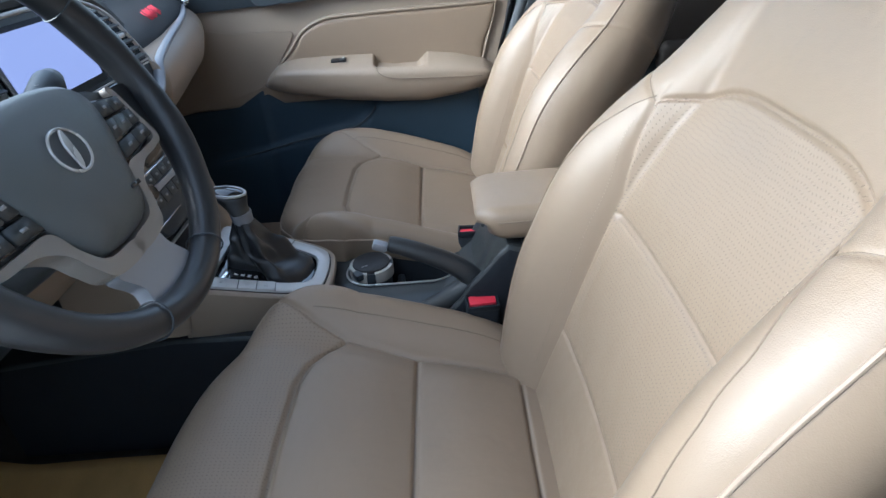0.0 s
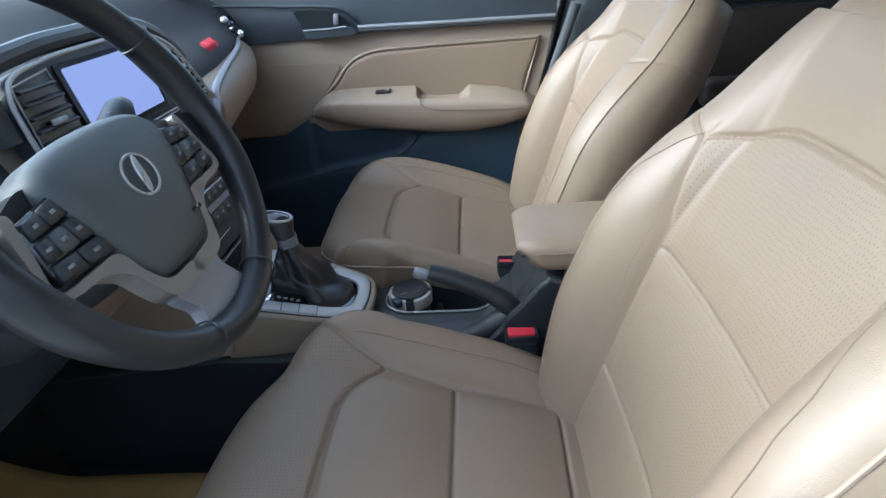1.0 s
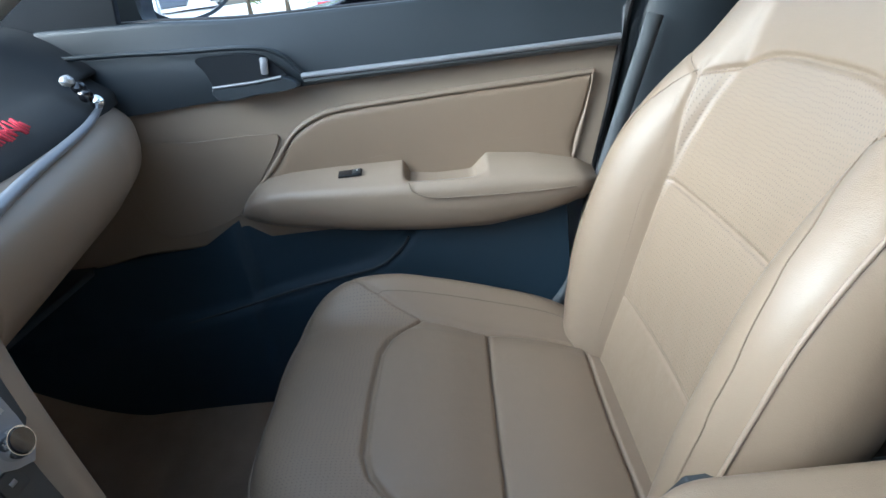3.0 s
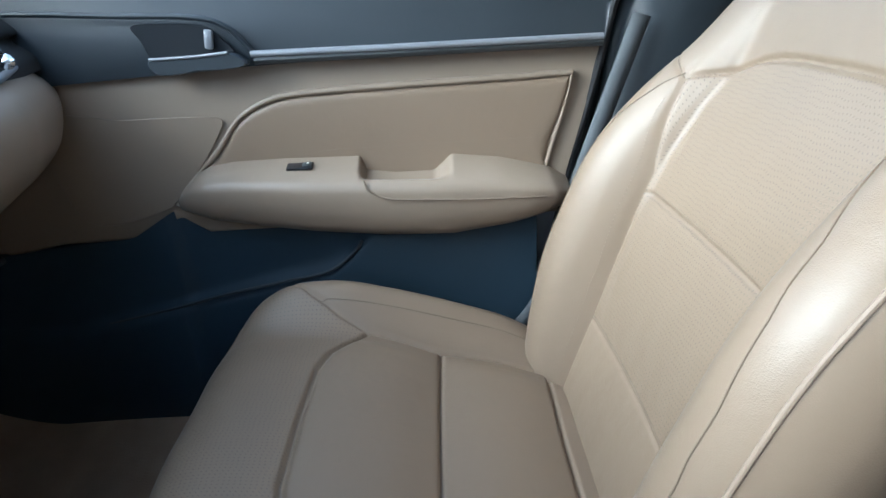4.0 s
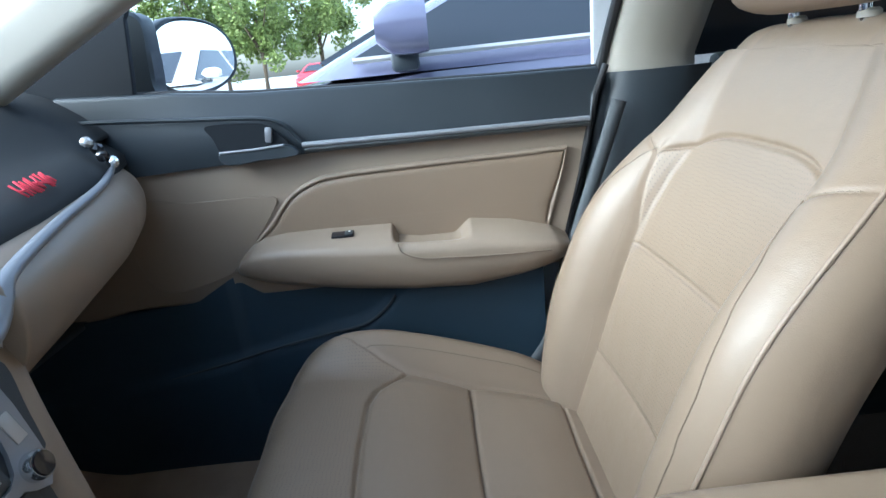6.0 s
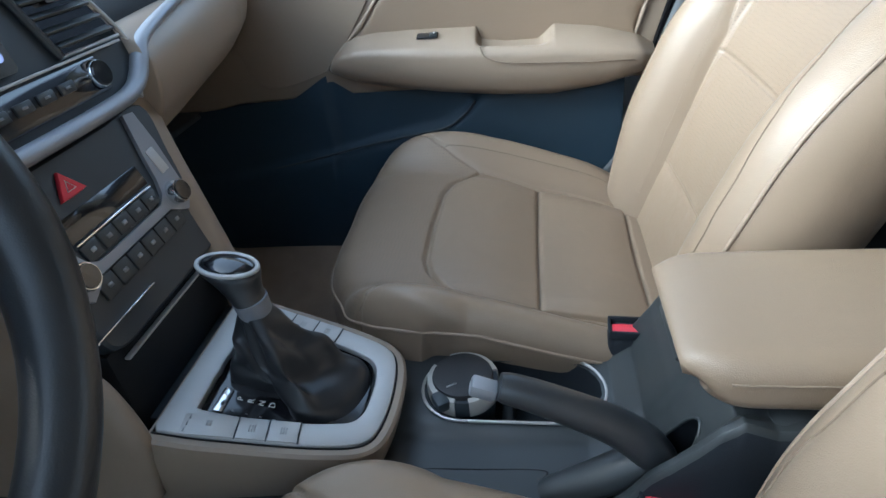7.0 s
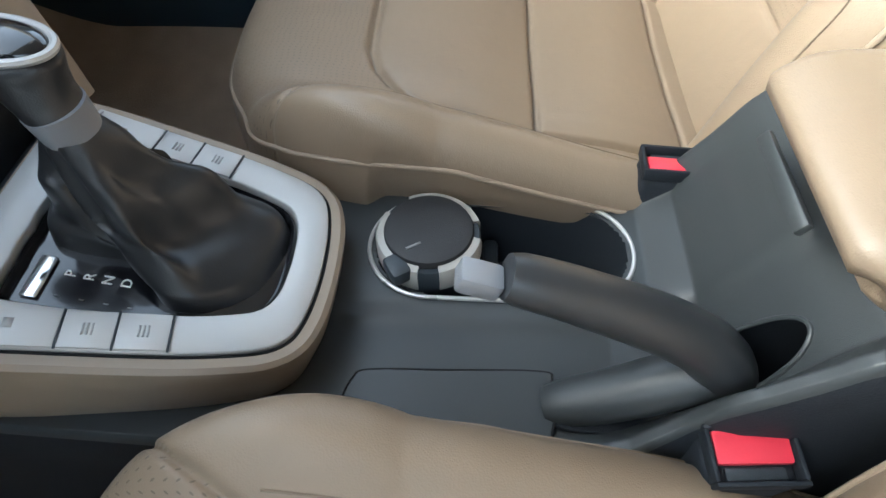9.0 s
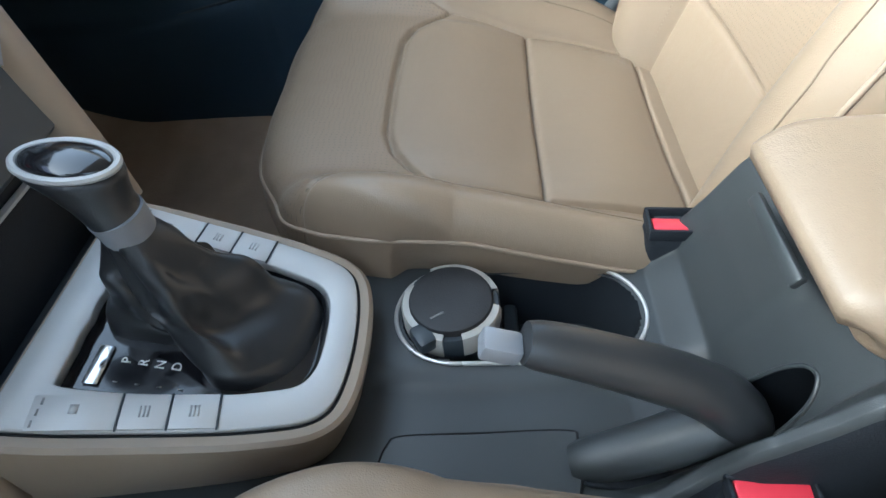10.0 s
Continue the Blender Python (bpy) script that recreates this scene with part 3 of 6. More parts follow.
def console_body():
    """Charcoal console: side walls, cup-holder deck, rear rise."""
    c = thing("centre_console", "charcoal plastic centre console between the front seats", "console")
    # cross-sections along x: (x, half width, deck height far, deck height near)
    stations = [(-0.80, 0.105, 0.56, 0.56), (-0.45, 0.108, 0.60, 0.60), (-0.25, 0.112, 0.607, 0.597), (-0.19, 0.114, 0.607, 0.595), (-0.10, 0.116, 0.606, 0.594),
                (0.0, 0.118, 0.606, 0.596), (0.03, 0.118, 0.610, 0.602), (0.055, 0.118, 0.630, 0.620), (0.075, 0.117, 0.668, 0.655), (0.09, 0.115, 0.705, 0.69),
                (0.105, 0.112, 0.728, 0.716), (0.16, 0.108, 0.735, 0.725), (0.42, 0.105, 0.735, 0.73), (0.44, 0.10, 0.70, 0.70)]
    xs = np.array([s[0] for s in stations])
    xx = np.unique(np.concatenate([np.linspace(-0.8, -0.2, 20), np.linspace(-0.2, 0.14, 200), np.linspace(0.14, 0.44, 14)]))
    rows = []
    ys_rel = np.concatenate([np.linspace(-1, 1, 141)])
    for x in xx:
        hw = np.interp(x, xs, [s[1] for s in stations])
        hn = float(np.interp(x, [-0.06, 0.0, 0.03, 0.13, 0.2], [hw, 0.108, 0.099, 0.098, 0.105]))
        zf = np.interp(x, xs, [s[2] for s in stations])
        zn = np.interp(x, xs, [s[3] for s in stations])
        # low wall beside the hand brake, sweeping up to the armrest
        rg = interp(x, [-0.06, -0.03, 0.0, 0.025, 0.042, 0.054, 0.074, 0.10, 0.13], [0.0, 0.003, 0.016, 0.033, 0.050, 0.054, 0.042, 0.016, 0.0])
        rf = interp(x, [0.0, 0.03, 0.05, 0.07, 0.09], [0.0, 0.006, 0.010, 0.006, 0.0])
        row = [(x, CY - hn - 0.012, 0.36), (x, CY - hn - 0.010, 0.45), (x, CY - hn - 0.006, zn - 0.03 + rg), (x, CY - hn - 0.002, zn - 0.006 + rg)]
        for r in ys_rel * 0.985:
            y = CY + r * (hw if r > 0 else hn)
            f = 1 / (1 + math.exp(-(r + 0.05) / 0.035))
            z = zn * (1 - f) + zf * f + rg * min(1.0, max(0.0, (-0.80 - r) / 0.11)) ** 0.8 + rf * min(1.0, max(0.0, (r - 0.80) / 0.15))
            row.append((x, y, z))
        row += [(x, CY + hw + 0.002, zf - 0.006 + rf), (x, CY + hw + 0.006, zf - 0.03 + rf), (x, CY + hw + 0.010, 0.45), (x, CY + hw + 0.012, 0.36)]
        rows.append(row)
    P = np.array(rows)
    n, m, _ = P.shape
    cx = (P[:-1, :-1, 0] + P[1:, 1:, 0]) / 2
    cyy = (P[:-1, :-1, 1] + P[1:, 1:, 1]) / 2
    cz = (P[:-1, :-1, 2] + P[1:, 1:, 2]) / 2
    # wells through the deck: the joined cup holders
    in_cups = in_capsule(cx, cyy, -0.132, -0.025, 0.9695, 0.044) & (cz > 0.58)
    # pocket behind the hand brake
    hole = ((0.048, 0.882), (0.063, 0.884), (0.076, 0.881), (0.085, 0.873), (0.088, 0.862), (0.084, 0.851), (0.075, 0.845), (0.060, 0.842), (0.047, 0.847))
    inside = np.ones_like(cx, bool)
    for k in range(len(hole)):
        (ax, ay), (bx, by) = hole[k], hole[(k + 1) % len(hole)]
        inside &= (bx - ax) * (cyy - ay) - (by - ay) * (cx - ax) < 0
    inside &= cz > 0.58
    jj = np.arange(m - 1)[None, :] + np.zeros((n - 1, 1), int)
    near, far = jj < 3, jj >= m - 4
    body = sheet("body", P, GREYP, c, "", ~in_cups & ~inside & ~near & ~far)
    # walls darker than the body: shade of the seat gaps put into their colour
    sheet("side_wall", P, TRIMSHADE, c, "side wall with seat-gap shade in its colour", near)
    sheet("side_wall", P, TRIMSHADE, c, "side wall with seat-gap shade in its colour", far)
    def deck(x):
        return float(np.interp(x, xs, [s[3] for s in stations]))
    rim = smooth_path(hole, 40, closed=True)
    rings = [[(x + dx - 0.001, 0.863 + (y - 0.863) * s, deck(x) - 0.001 - dz) for x, y in rim] for dx, dz, s in ((0, 0, 1.0), (0.03, 0.02, 0.97), (0.06, 0.05, 0.9), (0.065, 0.055, 0.1))]
    # pocket walls blacker than the deck, the shade inside put into their colour
    part("rear_pocket", loft_bm(rings, caps=False), TRIMSHADE, c, "recess with shade in its colour")
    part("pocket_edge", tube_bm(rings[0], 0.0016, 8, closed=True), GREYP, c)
    # cup wells, their inner shade put into the wall colour
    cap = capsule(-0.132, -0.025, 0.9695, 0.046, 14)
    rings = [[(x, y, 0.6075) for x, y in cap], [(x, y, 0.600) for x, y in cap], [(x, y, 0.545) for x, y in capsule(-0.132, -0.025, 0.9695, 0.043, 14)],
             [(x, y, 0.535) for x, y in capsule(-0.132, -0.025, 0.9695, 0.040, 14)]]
    part("cup_well", loft_bm(rings, caps=False), TRIMSHADE, c)
    part("well_floor", loft_bm([[(x, y, 0.530) for x, y in capsule(-0.132, -0.025, 0.9695, 0.042, 14)], [(x, y, 0.536) for x, y in capsule(-0.132, -0.025, 0.9695, 0.042, 14)]]), BLACKP, c)
    part("cup_divider", box_bm((0.014, 0.075, 0.05), pose(-0.085, 0.9695, 0.549), 0.005), BLACKP, c)
    ring = [(x, y, 0.6085) for x, y in capsule(-0.132, -0.025, 0.9695, 0.049, 20)]
    part("cup_trim_ring", tube_bm(ring, 0.0018, 8, closed=True), BRIGHT, c, "bright chrome ring round the cup holders")
    # shallow near-side tray lid
    o = [(-0.180, 0.825), (-0.184, 0.842), (-0.179, 0.859), (-0.168, 0.8655), (-0.11, 0.868), (-0.05, 0.870), (-0.043, 0.862), (-0.045, 0.825), (-0.06, 0.818), (-0.16, 0.816)]
    o = smooth_path(o, 40, closed=True)
    part("tray_lid", slab_bm(o, 0.0042, pose(0, 0, 0.595), 0.0012), GREYP, c)
    part("tray_gap", tube_bm([(x, y, 0.5985) for x, y in o], 0.0010, 6, closed=True), PIT, c, "dark gap line")
    part("latch", box_bm((0.010, 0.075, 0.006), pose(0.072, 0.930, 0.730, 0, -60, 0), 0.002), GREYP, c, "grey armrest latch")
    return c


def capsule(x0, x1, y, r, n=10):
    out = []
    for k in range(n + 1):
        a = math.pi / 2 + math.pi * k / n
        out.append((x0 + r * math.cos(a), y + r * math.sin(a)))
    for k in range(n + 1):
        a = -math.pi / 2 + math.pi * k / n
        out.append((x1 + r * math.cos(a), y + r * math.sin(a)))
    return out


def in_capsule(x, y, x0, x1, yc, r):
    dx = np.clip(x, x0, x1) - x
    return dx ** 2 + (y - yc) ** 2 < r * r


centre_console = console_body()

# the gear module: plane from rear-low to front-high
GM = frame_from((-0.30, 0.918, 0.668), (1, 0, -0.27), (0, 1, 0))      # local x rearwards, y to the passenger, z up


def module_outline(grow=0.0):
    """Narrowing towards the rear with tight rear corners, square at the front."""
    g = grow
    half = [(-0.106 - g * 0.3, 0.0975 + g), (-0.070, 0.0950 + g), (-0.034, 0.0905 + g), (0.022, 0.0825 + g), (0.056, 0.0755 + g),
            (0.078 + g * 0.4, 0.0685 + g * 0.9), (0.0905 + g * 0.8, 0.058 + g * 0.6), (0.0965 + g, 0.040 + g * 0.3), (0.0995 + g, 0.014)]
    return smooth_path(half + [(x, -y) for x, y in half[::-1]], 72)


def gear_module():
    g = thing("gear_selector", "automatic gear lever with black leather boot in silver surround", "gear lever")
    def ring(grow, z):
        return [tuple(GM @ Vector((x, y, z * (1 + 3.2 * max(0.0, 0.07 - x)) if z < -0.01 else z))) for x, y in module_outline(grow)]
    # beige outer rim and its skirt
    skirt = [ring(0.001, 0.003), ring(0.0085, 0.0036), ring(0.0118, 0.0010), ring(0.0128, -0.005), ring(0.0125, -0.020), ring(0.0085, -0.046), ring(0.002, -0.070), ring(-0.008, -0.082)]
    body = part("beige_rim", loft_bm(skirt, caps=False), BEIGE, g, "beige plastic rim")
    # silver plate with an opening
    outer = module_outline(0.0)
    edge = [(-0.0790, 0.055), (-0.0775, 0.0645), (-0.055, 0.0650), (-0.033, 0.0638), (0.022, 0.0570), (0.050, 0.0505), (0.068, 0.0435), (0.0765, 0.030), (0.0790, 0.010)]
    inner = smooth_path(edge + [(x, -y) for x, y in edge[::-1]], 90, closed=True)
    # match ring starts by angle
    def by_angle(o, c=(-0.015, 0)):
        o = np.asarray(o)
        ang = np.arctan2(o[:, 1] - c[1], o[:, 0] - c[0])
        grid = np.linspace(-math.pi, math.pi, 120, endpoint=False)
        k = np.argsort(ang)
        r = np.hypot(o[:, 0] - c[0], o[:, 1] - c[1])
        rr = np.interp(grid, ang[k], r[k], period=2 * math.pi)
        return np.stack([c[0] + rr * np.cos(grid), c[1] + rr * np.sin(grid)], 1)
    dense = np.vstack([outer, np.linspace(outer[-1], outer[0], 30)[1:-1]])
    oo, ii = by_angle(dense), by_angle(inner)
    P = []
    for f, z in ((0, -0.003), (0.0, 0.0045), (0.015, 0.0062), (0.05, 0.0067), (0.5, 0.0070), (0.95, 0.0067), (0.985, 0.0062), (1.0, 0.0045), (1.0, -0.006)):
        q = oo * (1 - f) + ii * f
        P.append([tuple(GM @ Vector((x, y, z))) for x, y in q])
    sheet("silver_surround", P, SILVER, g, "satin silver surround", wrap_j=True)
    part("surround_gap", tube_bm([tuple(GM @ Vector((x, y, 0.0030))) for x, y in module_outline(0.0012)], 0.0011, 6), PIT, g, "dark gap round the surround")
    part("gaiter_frame", loft_bm([[tuple(GM @ Vector((x, y, z))) for x, y in by_angle(inner) * s] for s, z in ((0.995, -0.012), (0.995, -0.001), (0.97, 0.002), (0.94, -0.002), (0.93, -0.012))], caps=False), GLOSSY, g)
    part("selector_plate", slab_bm(by_angle(inner) * 0.97, 0.003, GM @ Matrix.Translation((0, 0, -0.008)), 0.001), GLOSSY, g, "gloss black selector plate")
    # letters beside the lever, read from the driver's seat
    for k, ch in enumerate("PRND"):
        m = GM @ Matrix.Translation((-0.0485 + 0.0110 * k, -0.0355, -0.0044)) @ pose(0, 0, 0, 0, 0, 90)
        text_mesh(ch, 0.0090, m, WHITE, g, "letter")
    for k in range(4):
        part("mark", box_bm((0.003, 0.0008, 0.0004), GM @ Matrix.Translation((-0.050 + 0.014 * k, -0.052, -0.0045)), 0), DARKPRINT, g)
    part("indicator_window", box_bm((0.010, 0.030, 0.002), GM @ Matrix.Translation((-0.0640, -0.0415, -0.0035)), 0.001), CHROME, g, "chrome indicator window")
    # flush buttons on both tapering arms of the surround
    for side in (-1, 1):
        def on_arm(x, across, z):
            return GM @ Matrix.Translation((x, side * (0.0780 - 0.147 * (x + 0.034) + across), z)) @ pose(0, 0, 0, 0, 0, -side * 8.4)
        for xa, xb in ((-0.084, -0.034), (-0.034, -0.0055), (-0.0055, 0.0235)):
            part("button", box_bm((xb - xa - 0.001, 0.0235, 0.0022), on_arm((xa + xb) / 2, 0, 0.0072), 0.0007), SILVER, g, "silver push button")
            part("button_gap", box_bm((0.0012, 0.0250, 0.0010), on_arm(xb, 0, 0.0077), 0), BLACKP, g, "dark gap between buttons")
        for k in range(3):
            part("mark", box_bm((0.0012, 0.0045, 0.0004), on_arm(-0.079, 0.0075 * (k - 1), 0.0085), 0), DARKPRINT, g)
        for xm in (-0.020, 0.009):
            for k in range(3):
                part("mark", box_bm((0.0012, 0.0075, 0.0004), on_arm(xm + 0.0024 * (k - 1), 0, 0.0085), 0), MARKGREY, g)
        part("mark", box_bm((0.0050, 0.0060, 0.0004), on_arm(-0.060, -0.002, 0.0085), 0), MARKGREY, g)
    # soft leather boot, folded: rings from the frame up to the collar
    foot = smooth_path([(0.074, 0.016), (0.068, 0.037), (0.045, 0.047), (0.0, 0.054), (-0.045, 0.058), (-0.068, 0.054), (-0.074, 0.030), (-0.072, -0.004), (-0.064, -0.017), (-0.038, -0.0195),
                        (-0.014, -0.019), (-0.002, -0.030), (0.006, -0.042), (0.018, -0.0485), (0.042, -0.043), (0.064, -0.022)], 96, closed=True)
    top_c = GM.inverted() @ Vector((-0.3300, 0.9315, 0.756))
    mid = Vector((float(foot[:, 0].mean()), float(foot[:, 1].mean()), 0.0))
    rings = []
    ridges = ((24, 20), (-58, 15), (140, 24), (-150, 18), (85, 10))
    for f in np.concatenate([np.linspace(0, 0.12, 6), np.linspace(0.16, 1, 26)]):
        r = []
        for k in range(96):
            q = foot[k]
            ang = math.degrees(math.atan2(q[1] - mid.y, q[0] - mid.x))
            rise = max(math.exp(-(((ang - a + 180) % 360 - 180) / w) ** 2) for a, w in ridges)
            slack = math.sin(math.pi * min(1.0, f * 1.02)) * (1 - rise)
            neck = 0.0158 + 0.006 * (1 - f)
            ex, ey = top_c.x + neck * math.cos(radians(ang)), top_c.y + neck * math.sin(radians(ang))
            pull = f + 0.20 * slack * (1 - f)                     # slack skin falls in towards the lever
            fold = 0.0022 * math.sin(math.pi * f) * math.sin(radians(7 * ang) + 9 * f)
            x = q[0] * (1 - pull) + ex * pull + fold
            y = q[1] * (1 - pull) + ey * pull + fold
            h = f ** 1.12 - 0.13 * slack
            z = -0.006 + (top_c.z + 0.006) * max(0.0, h) + 0.010 * min(1.0, f / 0.06) * (1 - f) + 0.004 * math.sin(math.pi * f) * math.sin(14 * f + radians(2 * ang))
            r.append(tuple(GM @ Vector((x, y, z))))
        rings.append(r)
    part("boot", loft_bm(rings, caps=False), BLACKL, g, "folded black leather boot", sharp=70)
    return g


gear = gear_module()


def gear_knob(g):
    d = Vector((-0.10, -0.02, 1)).normalized()
    a = Vector((-0.330, 0.931, 0.750))
    part("collar", tube_bm([a, a + d * 0.018], [0.0165, 0.0180], 24), DULLSILVER, g, "brushed metal collar")
    # knob: leans forward to an oval top
    rings = []
    up = Vector((0.16, -0.05, 1)).normalized()
    ex = Vector((1, 0, -0.16)).normalized()
    ey = up.cross(ex)
    for f in np.linspace(0, 1, 14):
        c = a + d * 0.017 + Vector((-0.017 * f, 0.008 * f, 0.034 * f))
        rx = interp(f, [0, 0.3, 0.6, 0.85, 0.95, 1.0], [0.0172, 0.0190, 0.0245, 0.0302, 0.0318, 0.0300])
        ry = interp(f, [0, 0.3, 0.6, 0.85, 0.95, 1.0], [0.0175, 0.0178, 0.0185, 0.020, 0.020, 0.018])
        rings.append([tuple(c + ex * rx * math.cos(2 * math.pi * k / 36) + ey * ry * math.sin(2 * math.pi * k / 36)) for k in range(36)])
    kn = part("knob", loft_bm(rings), BLACKL, g, "black leather-wrapped knob", sharp=60)
    c = Vector(np.mean(np.array(rings[-1]), axis=0))
    ring = [tuple(c + ex * 0.0300 * math.cos(2 * math.pi * k / 40) + ey * 0.0180 * math.sin(2 * math.pi * k / 40) + up * 0.0015) for k in range(40)]
    part("knob_ring", tube_bm(ring, 0.0026, 8, closed=True), SILVER, kn, "chrome ring")
    dome = []
    for q in np.linspace(0, 1, 7):
        s = math.cos(q * math.pi / 2) * 0.98 + 0.02
        dome.append([tuple(c + ex * 0.0280 * s * math.cos(2 * math.pi * k / 36) + ey * 0.0160 * s * math.sin(2 * math.pi * k / 36) + up * (0.002 + 0.006 * math.sin(q * math.pi / 2))) for k in range(36)])
    part("knob_cap", loft_bm(dome), GLOSSY, kn, "gloss black cap", sharp=80)


gear_knob(gear)


def cup_tin():
    t = thing("ashtray_cup", "round cup with black rubber lid and pale rim in the holder", "cup", at=(-0.134, 0.970, 0.537))
    part("cup_body", lathe_bm([(0.030, 0), (0.032, 0.003), (0.036, 0.062), (0.037, 0.072)]), BLACKP, t)
    # pale rim in three arcs with black gaps
    for a0, a1 in ((18, 118), (152, 262), (285, 352)):
        prof = [(0.0405, 0.066), (0.0412, 0.070), (0.0412, 0.084), (0.0398, 0.0875), (0.0345, 0.0885), (0.0345, 0.068)]
        rings = [[(r * math.cos(radians(a)), r * math.sin(radians(a)), z) for r, z in prof] for a in np.linspace(a0, a1, 18)]
        part("rim", loft_bm(rings), RIMGREY, t, "pale grey rim segment")
    part("rim_core", lathe_bm([(0.0395, 0.066), (0.0400, 0.082), (0.0385, 0.0855), (0.034, 0.0855), (0.034, 0.066)], close=False), BLACKP, t)
    part("lid", lathe_bm([(0.0345, 0.070), (0.0345, 0.0895), (0.0335, 0.0915), (0.031, 0.0925), (0.020, 0.0932), (0.002, 0.0934)]), RUBBER, t, "matt black rubber lid")
    part("tab", box_bm((0.016, 0.022, 0.014), pose(-0.021, -0.0335, 0.083, 0, 0, 33), 0.004), BLACKP, t, "black opening tab")
    part("lid_mark", box_bm((0.012, 0.0018, 0.0004), pose(-0.010, -0.019, 0.0934, 0, 0, 30), 0), DARKPRINT, t)
    return t


cup_tin()


def coin():
    s = thing("coin", "small silver coin lying in the cup holder", "coin", at=(-0.016, 0.950, 0.5365))
    part("disc", lathe_bm([(0.010, 0), (0.0105, 0.0008), (0.010, 0.0017)]), CHROME, s)


coin()


def handbrake():
    h = thing("handbrake", "black hand brake lever with silver release button", "hand brake")
    y = 0.857
    pts = smooth_path([(0.062, y - 0.001, 0.606), (0.054, y - 0.001, 0.640), (0.038, y, 0.664), (0.010, y, 0.686), (-0.025, y, 0.7045), (-0.058, y, 0.7195), (-0.083, y, 0.7285)], 24)
    rad = list(np.interp(np.linspace(0, 1, 24), [0, 0.15, 0.4, 0.8, 0.95, 1], [0.020, 0.0215, 0.019, 0.0155, 0.0145, 0.0125]))
    grip = part("grip", tube_bm([tuple(p) for p in pts], rad, 20, flat=0.92), GRIP, h, sharp=70)
    part("button", box_bm((0.024, 0.0165, 0.0135), pose(-0.0965, y, 0.7255, 0, 20, 0), 0.003), DULLSILVER, h, "silver release button")
    base = smooth_path([(-0.046, y - 0.009, 0.592), (-0.02, y - 0.008, 0.605), (0.004, y - 0.007, 0.619), (0.028, y - 0.005, 0.634), (0.050, y - 0.003, 0.646)], 18)
    part("base_sleeve", tube_bm([tuple(p) for p in base], list(np.interp(np.linspace(0, 1, 18), [0, 0.1, 0.6, 1], [0.014, 0.0165, 0.018, 0.017])), 20), GREYP, h, "ribbed base sleeve", sharp=70)
    # flat plate on the deck, coloured dark for the shade in the slot
    o = smooth_path([(-0.048, y - 0.009), (-0.043, y + 0.003), (-0.024, y + 0.010), (0.056, y + 0.014), (0.056, y - 0.028), (-0.028, y - 0.028), (-0.044, y - 0.022)], 36, closed=True)
    part("slot", slab_bm(o, 0.003, pose(0, 0, 0.5965), 0.001), TRIMSHADE, h, "dark plate for the shaded slot round the lever")
    return h


handbrake()


def armrest():
    a = thing("armrest", "beige leather padded armrest lid on the console", "armrest")
    rings = []
    yc = 0.9055
    for f in np.concatenate([np.linspace(0, 0.16, 14), np.linspace(0.18, 0.9, 12), np.linspace(0.91, 1, 8)]):
        x = 0.046 + 0.376 * f
        e = min(1, f / 0.14)
        e2 = min(1, (1 - f) / 0.08)
        s = max(0.0, 1 - (1 - e) ** 2.4) ** 0.5
        s2 = max(0.0, 1 - (1 - e2) ** 2.6) ** 0.5
        hw = 0.081 * (0.80 + 0.20 * s) * (0.9 + 0.1 * s2)
        top = 0.762 + 0.0225 * s * s2 + 0.002 * math.sin(f * 3)
        bot = 0.758 - 0.026 * s * s2
        w, h, zc = 2 * hw, top - bot, (top + bot) / 2
        rr = []
        for u, v in round_rect(w, h, min(0.020, h * 0.49), 7):
            crown = 0.004 * (1 - (u / hw) ** 2) if v > 0 else 0
            un = abs(u / hw)
            rr.append((x + max(0, 0.020 * (0.5 - v / h)) * (1 - f) ** 3 + 0.016 * un ** 5 * (1 - f) ** 6, yc + u, zc + v + crown))
        rings.append(rr)
    lid = part("lid", loft_bm(rings), LEATHER, a, sharp=80)
    # seam round the lid below its crown
    for sgn in (-1, 1):
        pts = [(r[0][0], (max(q[1] for q in r) + 0.0003) if sgn > 0 else (min(q[1] for q in r) - 0.0003), (min(q[2] for q in r) * 0.35 + max(q[2] for q in r) * 0.65)) for r in rings[6:-2]]
        part("seam", tube_bm(pts, 0.0010, 6), THREAD, lid)
    part("box", box_bm((0.30, 0.16, 0.36), pose(0.275, 0.9055, 0.545), 0.012), GREYP, a, "charcoal plastic storage box")
    return a


armrest()


def buckle(x, y, z, label, yaw):
    b = thing("seat_belt_buckle", label, "belt buckle", "seat belt buckles", at=(x, y, z))
    b.rotation_euler = (0, radians(6), radians(yaw))
    part("housing", box_bm((0.034, 0.052, 0.075), pose(0, 0, -0.04), 0.008, 3), TRIMSHADE, b)
    part("release", box_bm((0.0185, 0.0435, 0.010), pose(-0.0045, 0, -0.001, 0, 5, 0), 0.002), RED, b, "red release button")
    part("tongue_slot", box_bm((0.007, 0.034, 0.003), pose(0.0095, 0, -0.0022), 0.001), BLACKP, b)
    for s in (-1, 1):
        part("rim", box_bm((0.0032, 0.0515, 0.011), pose(s * 0.0156, 0, 0.0005), 0.0014), TRIMSHADE, b)
        part("rim", box_bm((0.0285, 0.0032, 0.011), pose(0, s * 0.0242, 0.0005), 0.0014), TRIMSHADE, b)
    part("stalk", box_bm((0.012, 0.035, 0.16), pose(0.004, 0, -0.15), 0.004), TRIMSHADE, b)
    return b


buckle(0.060, 0.806, 0.637, "black seat belt buckle with red button beside driver seat", -86)
